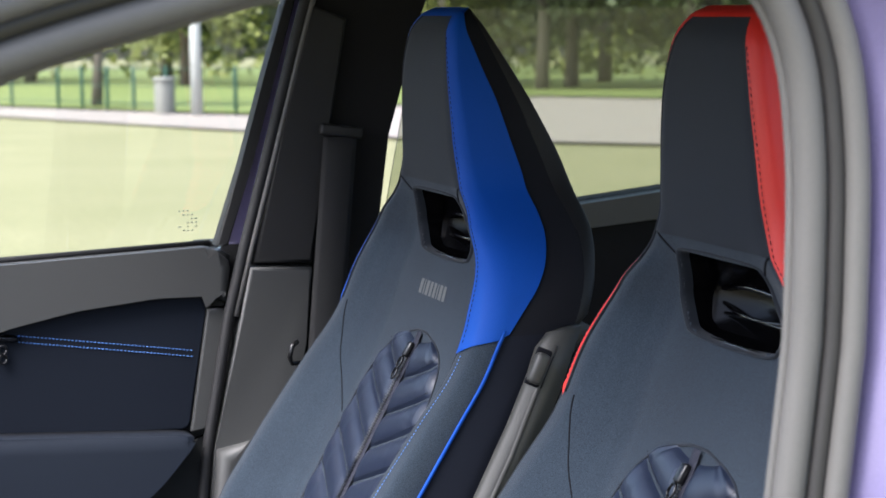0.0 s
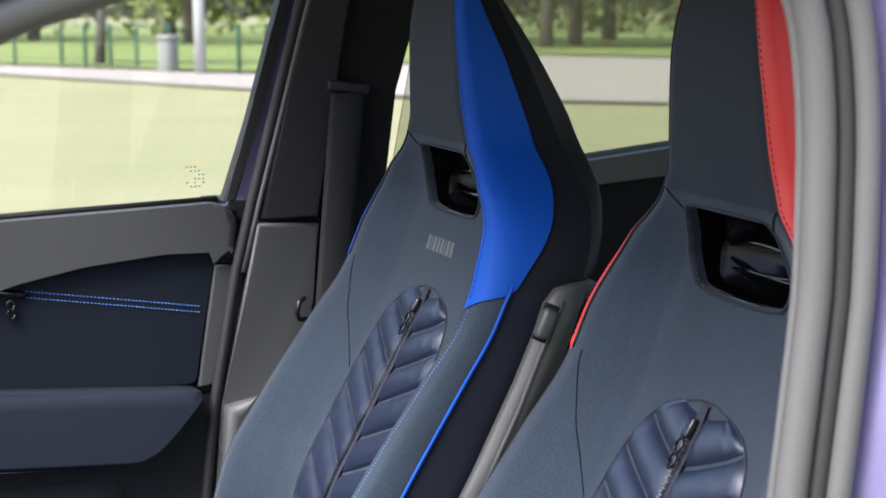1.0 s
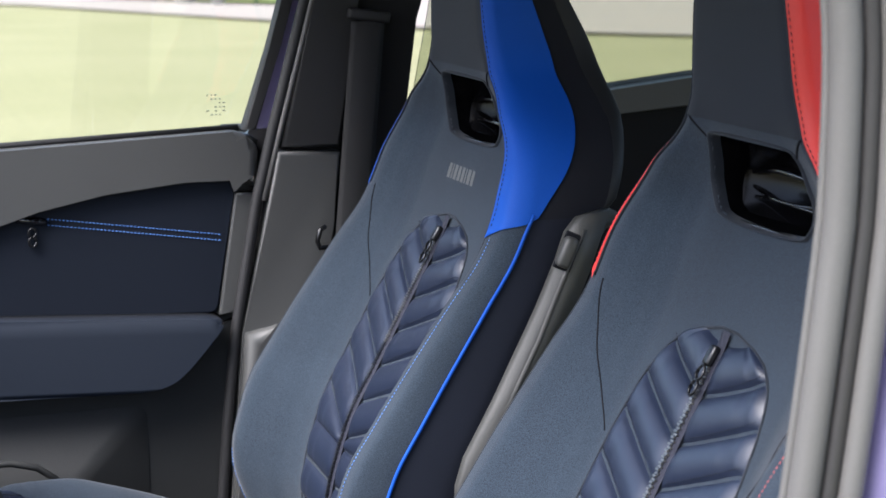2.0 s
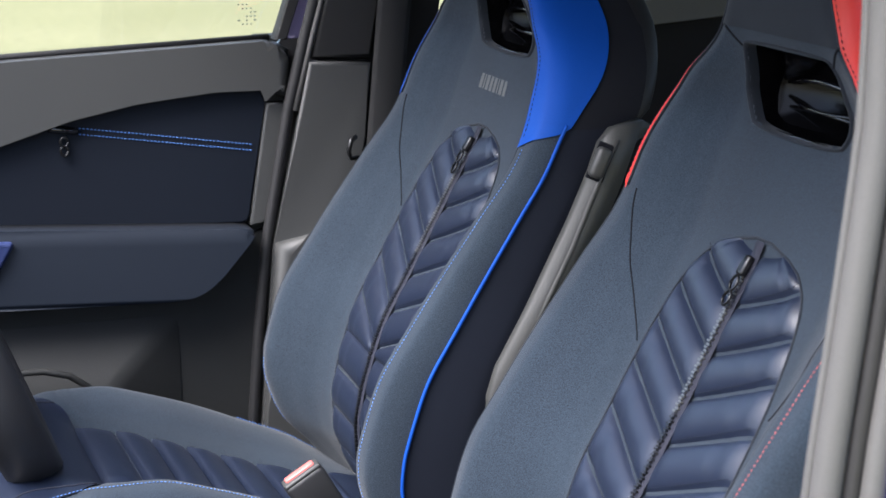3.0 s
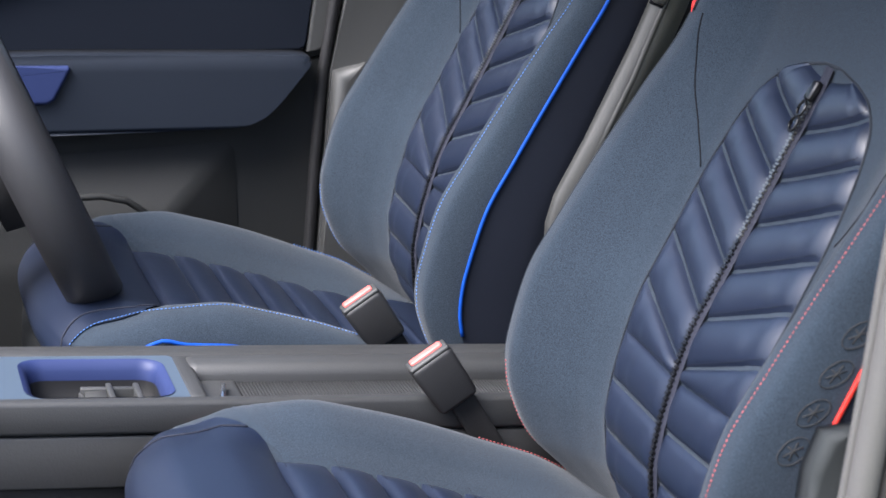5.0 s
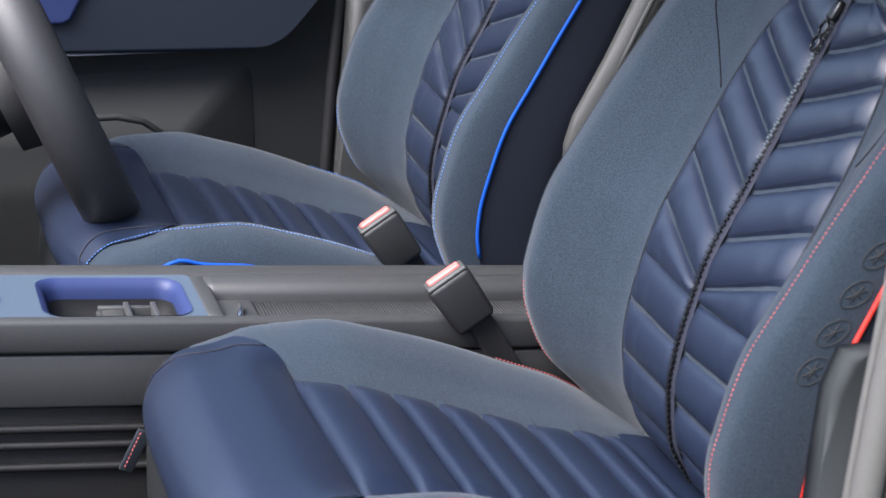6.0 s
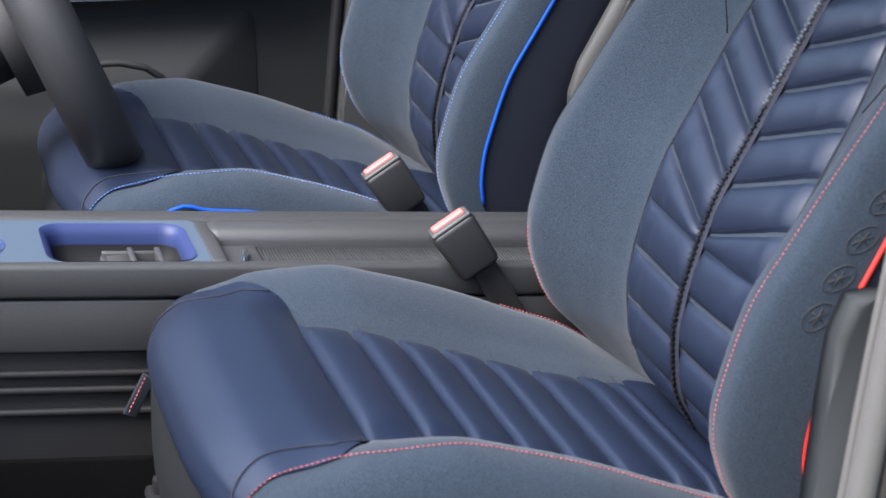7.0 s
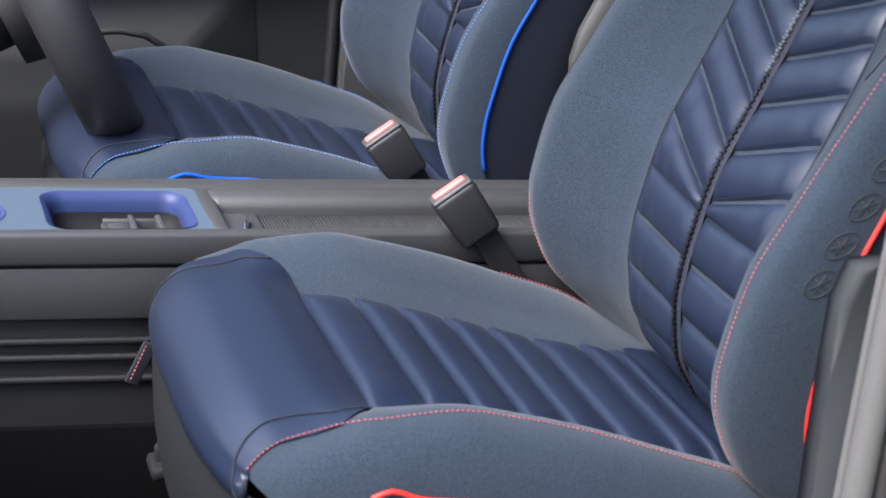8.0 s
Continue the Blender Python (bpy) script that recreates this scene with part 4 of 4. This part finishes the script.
def rear_door():
    d = thing("rear_door", "dark far rear door with grey slanting pull and window switch", "car door")
    wall_piece("door_body", [(0.90, 0.30), (2.2, 0.30), (2.2, 1.20), (1.9, 1.185), (1.36, 1.138), (1.2, 1.122), (0.88, 1.09)], 2.73, 0.06, BLACKTRIM, d, 0.012)
    wall_piece("belt_trim", [(0.88, 1.06), (1.2, 1.085), (2.2, 1.15), (2.2, 1.20), (1.36, 1.138), (1.2, 1.122), (0.88, 1.09)], 2.705, 0.04, GREY, d, 0.012, "grey belt trim", 4)

    # pull: a slanting grip, its inner edge rounded
    axis = [(1.175, 0.955), (1.135, 0.945), (1.105, 0.905), (1.075, 0.845), (1.035, 0.76), (0.99, 0.66), (0.955, 0.58), (0.935, 0.50)]
    grip = bmesh.new()
    rings = []
    for k, (x, z) in enumerate(axis):
        w = 0.022 if k else 0.016
        rings.append([grip.verts.new((x + w * a, 2.64 + 0.02 * b, z - 0.55 * w * a)) for a, b in ((-1, 1.6), (-1.05, 0.3), (-0.8, -0.6), (-0.1, -0.9), (0.9, -0.5), (1.7, 0.6), (1.9, 2.2))])
    for r0, r1 in zip(rings, rings[1:]):
        for k in range(6):
            grip.faces.new((r0[k], r0[k + 1], r1[k + 1], r1[k]))
    grip.faces.new(rings[0])
    bmesh.ops.recalc_face_normals(grip, faces=grip.faces[:])
    pull = part("door_pull", grip, PULL, d, "slanting grey door pull")
    part("window_switch", box((0.016, 0.012, 0.042), (1.092, 2.615, 0.908), (0, 28, 0), 0.004), PULL, pull)
    part("switch_well", box((0.022, 0.006, 0.050), (1.094, 2.624, 0.906), (0, 28, 0), 0.002), DARK, pull)
    part("split_line", tube([(0.955, 2.618, 0.665), (1.03, 2.622, 0.642)], 0.0012, 6), DARK, pull)
    pane = wall_piece("window_pane", [(0.90, 1.085), (2.0, 1.17), (1.9, 1.45), (0.98, 1.48)], 2.745, 0.004, TINTED, d, 0)
    pane.visible_shadow = False
    return d


def near_frame():
    f = thing("door_frame", "violet car door frame with thick grey rubber seals", "door frame")
    loop = [(-0.25, 1.215), (0.0, 1.318), (0.152, 1.384), (0.233, 1.408), (0.311, 1.428), (0.42, 1.452), (0.54, 1.458), (0.610, 1.442), (0.650, 1.405), (0.667, 1.35), (0.672, 1.28), (0.671, 1.19), (0.667, 1.06), (0.660, 0.93), (0.650, 0.81), (0.643, 0.70), (0.636, 0.58), (0.63, 0.42)]
    sx = spline([(k, p[0]) for k, p in enumerate(loop)])
    sz = spline([(k, p[1]) for k, p in enumerate(loop)])
    pts = [(sx(k / 4) + 0.0125 + 0.05 * (sz(k / 4) - 1.25), sz(k / 4) + 0.0045 + 0.022 * (sz(k / 4) - 1.25)) for k in range(4 * (len(loop) - 1) + 1)]

    # the pillar's edge bows back at shoulder height
    pts = [(x + (0.009 * max(0.0, 1 - abs(z - 1.2) / 0.22) if x > 0.6 else 0.0), z) for x, z in pts]

    def moved(d, y):
        out = []
        for k, (x, z) in enumerate(pts):
            a, b = pts[max(k - 1, 0)], pts[min(k + 1, len(pts) - 1)]
            t = Vector((b[0] - a[0], 0, b[1] - a[1])).normalized()
            out.append(Vector((x - t.z * d, y, z + t.x * d)))
        return out

    part("inner_seal", tube(moved(0.000, 1.152), 0.0115, 12), RUBBER, f, "ribbed grey inner seal")
    part("seal_edge", tube(moved(-0.011, 1.158), 0.0035, 8), RUBBER, f)
    part("middle_seal", tube(moved(0.0165, 1.146), 0.0070, 10), DARKSEAL, f, "dark groove seal")
    part("outer_seal", tube(moved(0.028, 1.138), 0.0085, 12), RUBBER, f, "pale grey outer seal")
    # painted flange round the opening
    rows = [moved(d, y) for d, y in ((0.034, 1.150), (0.042, 1.146), (0.050, 1.128), (0.066, 1.108), (0.10, 1.090), (0.16, 1.085))]
    bm = bmesh.new()
    vs = [[bm.verts.new(p) for p in r] for r in rows]
    for a, b in zip(vs, vs[1:]):
        for k in range(len(a) - 1):
            bm.faces.new((a[k], a[k + 1], b[k + 1], b[k]))
    bmesh.ops.recalc_face_normals(bm, faces=bm.faces[:])
    part("painted_flange", bm, PAINT, f, "glossy violet painted flange")
    # plastic cover at the foot of the pillar
    wall_piece("lower_cover", rounded([(0.6175, 0.849), (0.652, 0.851), (0.70, 0.846), (0.70, 0.40), (0.590, 0.40), (0.599, 0.60), (0.606, 0.74)], 1), 1.172, 0.022, PILLARGREY, f, 0.008, "grey plastic cover of the pillar's foot", 4)
    wall_piece("upper_cover", [(0.690, 0.86), (0.80, 0.86), (0.85, 1.50), (0.72, 1.47), (0.695, 1.35)], 1.165, 0.015, BLACKTRIM, f, 0.01, "", 3)
    return f


centre_console()
seat_buckle(0.546, 1.858, 0.657, "black seat buckle with a pale red button beside the console", False)
seat_buckle(0.532, 2.085, 0.648, "black seat buckle with a slotted pale red button", True)
steering_wheel()
front_door()
centre_pillar()
far_belt()
rear_door()
near_frame()

# setting: the near front door, swung wide open
tagged(part("door_1", prism(eased([(0.0, 0.26), (1.02, 0.26), (1.06, 0.60), (1.04, 1.04), (0.0, 1.06)], 0.06), 0.09, lambda a, b, t: pose(-0.50, 1.10, 0, 0, 0, -86) @ Vector((a, t, b)), 0.015), TRIM, None), "near front door standing wide open", "car door", kind="structure")

# setting: dashboard, sill and kick panel, out of view, added to shade the footwells
tagged(part("wall_dashboard", prism([(-0.75, 0.50), (-0.36, 0.52), (-0.30, 0.60), (-0.28, 0.80), (-0.34, 0.92), (-0.75, 0.98)], 1.50, lambda a, b, t: Vector((a, 1.22 + t, b)), 0.02), BLACKTRIM, None), "unseen dark dashboard block that shades the cabin", "dashboard", kind="structure")
tagged(part("wall_sill", prism([(1.06, 0.16), (1.20, 0.16), (1.215, 0.40), (1.19, 0.43), (1.10, 0.42), (1.06, 0.36)], 3.0, lambda a, b, t: Vector((-0.75 + t, a, b)), 0.0), PAINT, None), "unseen violet door sill that shades the footwell", "door sill", kind="structure")
tagged(part("wall_kick", box((0.45, 0.04, 0.75), (-0.55, 1.20, 0.66), (0, 0, 0), 0.01), BLACKTRIM, None), "unseen dark kick panel that shades the footwell", "kick panel", kind="structure")

# setting: floor, roof and shell that close the cabin
tagged(part("floor", box((3.2, 1.66, 0.04), (0.6, 1.98, 0.30), (0, 0, 0), 0.004), CARPET, None), "dark grey looped carpet on the cabin floor", "carpet", kind="structure")
tagged(part("ceiling", box((1.72, 1.5, 0.04), (1.24, 1.97, 1.535), (0, 0, 0), 0.015), BLACKTRIM, None), "dark fabric headliner under the roof", "headliner", kind="structure")
tagged(part("wall_front", box((0.06, 1.5, 0.62), (-0.72, 1.98, 0.58), (0, 0, 0), 0.02), DARK, None), "dark bulkhead and dashboard back", "bulkhead", kind="structure")
tagged(part("wall_rear", box((0.06, 1.5, 1.0), (2.22, 1.98, 0.80), (0, 0, 0), 0.02), BLACKTRIM, None), "dark rear wall of the cabin", "bulkhead", kind="structure")
tagged(part("trim", prism([(0.93, 1.455), (0.93, 1.53), (-0.05, 1.53), (-0.05, 1.40)][::-1], 0.05, lambda a, b, t: Vector((a, 2.70 + t, b)), 0.008), BLACKTRIM, None), "dark roof rail over the far doors", "roof rail", kind="structure")
tagged(part("trim", prism([(2.2, 1.48), (2.2, 1.53), (0.93, 1.53), (0.93, 1.475)][::-1], 0.05, lambda a, b, t: Vector((a, 2.70 + t, b)), 0.008), BLACKTRIM, None), "dark roof rail over the far doors", "roof rail", kind="structure")


# ---- outside: a park field that falls away gently ----
FALL, LEAN = -0.0226, -0.015


def ground_z(x, y):
    return FALL * y + LEAN * x * min(1.0, y / 20) if y > 0 else 0.0


def spot(x, y):
    """A place in the park, turned with the line of the path."""
    return x - 0.009 * y, y


def field():
    bm = bmesh.new()
    ys = [-400, -40, -5, 0, 3, 6, 10, 15, 20, 26, 33, 42, 55, 75, 110, 180, 400, 1200, 3000]
    xs = [-2500, -400, -100, -40, -20, -10, -4, 0, 4, 8, 13, 20, 30, 45, 80, 160, 500, 2500]
    vs = [[bm.verts.new((x, y, ground_z(x, y) + 0.03 * noise.noise(Vector((x * 0.2, y * 0.2, 0))))) for x in xs] for y in ys]
    for a, b in zip(vs, vs[1:]):
        for k in range(len(xs) - 1):
            bm.faces.new((a[k], a[k + 1], b[k + 1], b[k]))
    return tagged(mesh_object("ground", bm, GRASS), "pale sunlit mown grass field", "grass", kind="structure")


def path():
    near = [(-30, 75), (-8, 62), (5.4, 51.7), (6.5, 49.3), (9.3, 37.5), (11.0, 32.5), (12.8, 29.4), (13.9, 27.9), (15.1, 26.4), (24, 22), (60, 10)]
    far = [(-30, 92), (-8, 76), (6.7, 63), (7.8, 58.5), (12.0, 46.0), (17.0, 52.0), (26.0, 62.3), (27.7, 55.8), (29.3, 51.0), (40, 42), (90, 30)]
    near, far = [spot(*p) for p in near], [spot(*p) for p in far]
    bm = bmesh.new()
    a = [bm.verts.new((x, y, ground_z(x, y) + 0.05)) for x, y in near]
    m = [bm.verts.new(((x + u) / 2, (y + v) / 2, ground_z((x + u) / 2, (y + v) / 2) + 0.06)) for (x, y), (u, v) in zip(near, far)]
    b = [bm.verts.new((x, y, ground_z(x, y) + 0.05)) for x, y in far]
    for p, q in ((a, m), (m, b)):
        for k in range(len(p) - 1):
            bm.faces.new((p[k], p[k + 1], q[k + 1], q[k]))
    bmesh.ops.recalc_face_normals(bm, faces=bm.faces[:])
    return tagged(mesh_object("road", bm, GRAVEL), "pale gravel path across the grass", "path", kind="structure")


def tree(x, y, h, spread, seed, leaf, low=0.25):
    x, y = spot(x, y)
    rng = random.Random(seed)
    t = thing("tree", "leafy green park tree with a dark trunk", "tree", "park trees")
    z0 = ground_z(x, y) - 0.1
    bm = tube([(x, y, z0), (x + 0.1, y, z0 + h * 0.25), (x - 0.1, y, z0 + h * 0.55), (x, y, z0 + h * 0.9)], lambda k: h * 0.022 * (1.25 - k), 8)
    tips = []
    for k in range(16):
        a, s = rng.uniform(0, math.tau), rng.uniform(low, 0.85)
        r = spread * (1.15 - s) * rng.uniform(0.6, 1.1)
        base = Vector((x, y, z0 + h * s))
        tip = base + Vector((math.cos(a) * r, math.sin(a) * r, h * rng.uniform(-0.02, 0.16)))
        tube([base, base.lerp(tip, 0.5) + Vector((0, 0, h * 0.02)), tip], lambda q: h * 0.007 * (1.2 - q), 5, bm)
        tips += [base.lerp(tip, q) for q in (0.45, 0.75, 1.0)]
    tips.append(Vector((x, y, z0 + h * 0.97)))
    part("trunk", bm, BARK, t)
    verts, faces = [], []
    for tip in tips:
        size = spread * rng.uniform(0.18, 0.34)
        for _ in range(170):
            c = tip + Vector((rng.gauss(0, 0.5), rng.gauss(0, 0.5), rng.gauss(0, 0.38))) * size
            d1 = Vector((rng.uniform(-1, 1), rng.uniform(-1, 1), rng.uniform(-0.6, 0.6))).normalized() * rng.uniform(0.10, 0.24)
            d2 = d1.cross(Vector((rng.uniform(-1, 1), rng.uniform(-1, 1), rng.uniform(-1, 1)))).normalized() * rng.uniform(0.08, 0.18)
            n = len(verts)
            verts += [c - d1, c + d2, c + d1, c - d2]
            faces.append((n, n + 1, n + 2, n + 3))
    me = bpy.data.meshes.new("crown")
    me.from_pydata([tuple(v) for v in verts], [], faces)
    me.materials.append(leaf)
    crown = new("crown", me)
    crown.parent = t
    return t


def fence():
    f = thing("fence", "low dark green mesh fence along the path", "fence")
    line = [(-4.0, 70.0), (8.1, 59.0), (9.2, 57.5), (10.4, 52.6), (12.0, 48.0), (14.5, 52.0), (18.0, 57.0)]
    line = [spot(*p) for p in line]
    posts = []
    for (a, b), (c, d) in zip(line, line[1:]):
        n = max(1, round(math.hypot(c - a, d - b) / 1.9))
        posts += [(a + (c - a) * k / n, b + (d - b) * k / n) for k in range(n)]
    for x, y in posts:
        part("post", box((0.09, 0.09, 1.25), (x, y, ground_z(x, y) + 0.6), (0, 0, 0), 0.01), FENCE, f)
    for (a, b), (c, d) in zip(posts, posts[1:]):
        for h in (0.25, 0.7, 1.15):
            part("wire", tube([(a, b, ground_z(a, b) + h), (c, d, ground_z(c, d) + h)], 0.010, 4), FENCE, f)
    return f


def lamp_post(x, y):
    p = thing("lamp_post", "white painted round lamp post by the path", "lamp post")
    x, y = spot(x, y)
    z = ground_z(x, y)
    part("pole", tube([(x, y, z), (x, y, z + 2), (x, y, z + 6.5)], lambda k: 0.15 - 0.03 * k, 14), WHITE, p)
    part("base", tube([(x, y, z - 0.05), (x, y, z + 0.25)], 0.12, 14), STONE, p)
    return p


def litter_bin(x, y):
    b = thing("litter_bin", "grey metal litter bin beside the fence", "litter bin")
    x, y = spot(x, y)
    z = ground_z(x, y)
    part("drum", tube([(x, y, z), (x, y, z + 0.1), (x, y, z + 0.85), (x, y, z + 0.9)], lambda k: 0.26 if k > 0.1 else 0.22, 16), STONE, b)
    part("rim", tube([(x, y, z + 0.86), (x, y, z + 0.95)], 0.29, 16), STONE, b)
    return b


def far_wood():
    """A belt of woodland that closes the park."""
    rng = random.Random(9)
    verts, faces = [], []
    for k in range(420):
        x, y = rng.uniform(-60, 150), rng.uniform(128, 150)
        top = 9 + 5 * noise.noise(Vector((x * 0.09, 1.3, 0))) + 3 * noise.noise(Vector((x * 0.4, 4.0, 0)))
        c0 = Vector((x, y, ground_z(x, y) + rng.uniform(0.4, top)))
        for _ in range(34):
            c = c0 + Vector((rng.gauss(0, 1.4), rng.gauss(0, 1.2), rng.gauss(0, 0.9)))
            d1 = Vector((rng.uniform(-1, 1), rng.uniform(-1, 1), rng.uniform(-0.7, 0.7))).normalized() * rng.uniform(0.3, 0.6)
            d2 = d1.cross(Vector((rng.uniform(-1, 1), rng.uniform(-1, 1), rng.uniform(-1, 1)))).normalized() * rng.uniform(0.25, 0.45)
            n = len(verts)
            verts += [c - d1, c + d2, c + d1, c - d2]
            faces.append((n, n + 1, n + 2, n + 3))
    me = bpy.data.meshes.new("far_wood")
    me.from_pydata([tuple(v) for v in verts], [], faces)
    me.materials.append(LEAF)
    return tagged(new("far_wood", me), "distant belt of green woodland behind the field", "woodland", kind="stuff")


def lawn():
    """Greener grass beyond the path."""
    near = [(-60, 96), (-8, 77), (6.7, 63.5), (7.8, 59), (12.0, 46.5), (17.0, 52.5), (26.0, 62.8), (27.7, 56.3), (29.3, 51.5), (40, 42.5), (90, 30.5)]
    near = [spot(*p) for p in near]
    bm = bmesh.new()
    a = [bm.verts.new((x, y, ground_z(x, y) + 0.10)) for x, y in near]
    b = [bm.verts.new((x * 4 - 20, 260, ground_z(x * 4 - 20, 260) + 0.10)) for x, y in near]
    for k in range(len(a) - 1):
        bm.faces.new((a[k], a[k + 1], b[k + 1], b[k]))
    bmesh.ops.recalc_face_normals(bm, faces=bm.faces[:])
    return tagged(mesh_object("ground_lawn", bm, LAWN), "green park lawn beyond the gravel path", "lawn", kind="structure")


field()
lawn()
path()
far_wood()
fence()
lamp_post(10.85, 47.2)
litter_bin(10.5, 49.2)
# light trees beyond the lawn, darker ones by the path
for k, (x, y, h, s, leaf, low) in enumerate([
    (21.5, 96, 12, 5.0, 1, 0.14), (27.0, 98, 13, 5.5, 0, 0.14), (14.5, 112, 12, 5.0, 1, 0.16), (3.0, 112, 13, 6, 1, 0.2),
    (31.0, 74, 12, 4.6, 0, 0.20), (34.0, 78, 13, 5.0, 0, 0.18), (36.0, 71, 12, 4.6, 0, 0.20), (39.5, 76, 13, 5.2, 1, 0.16), (29.0, 80, 12, 4.6, 1, 0.16),
    (33.0, 90, 15, 6.0, 1, 0.10), (41.0, 90, 15, 6.5, 0, 0.10), (38.0, 100, 16, 7.0, 1, 0.08), (46.0, 84, 15, 6.0, 0, 0.12), (30.0, 104, 16, 7.0, 0, 0.08), (43.5, 70, 12, 4.5, 1, 0.2),
    (-6.0, 112, 14, 6, 1, 0.3), (24.0, 112, 15, 6.5, 1, 0.1), (17.0, 116, 15, 6.5, 1, 0.1), (10.0, 120, 15, 6.5, 1, 0.1)]):
    tree(x, y, h, s, 20 + k, (LEAF_DARK, LEAF)[leaf], low)
tree(10.1, 56.5, 6.5, 2.4, 77, LEAF, 0.6)
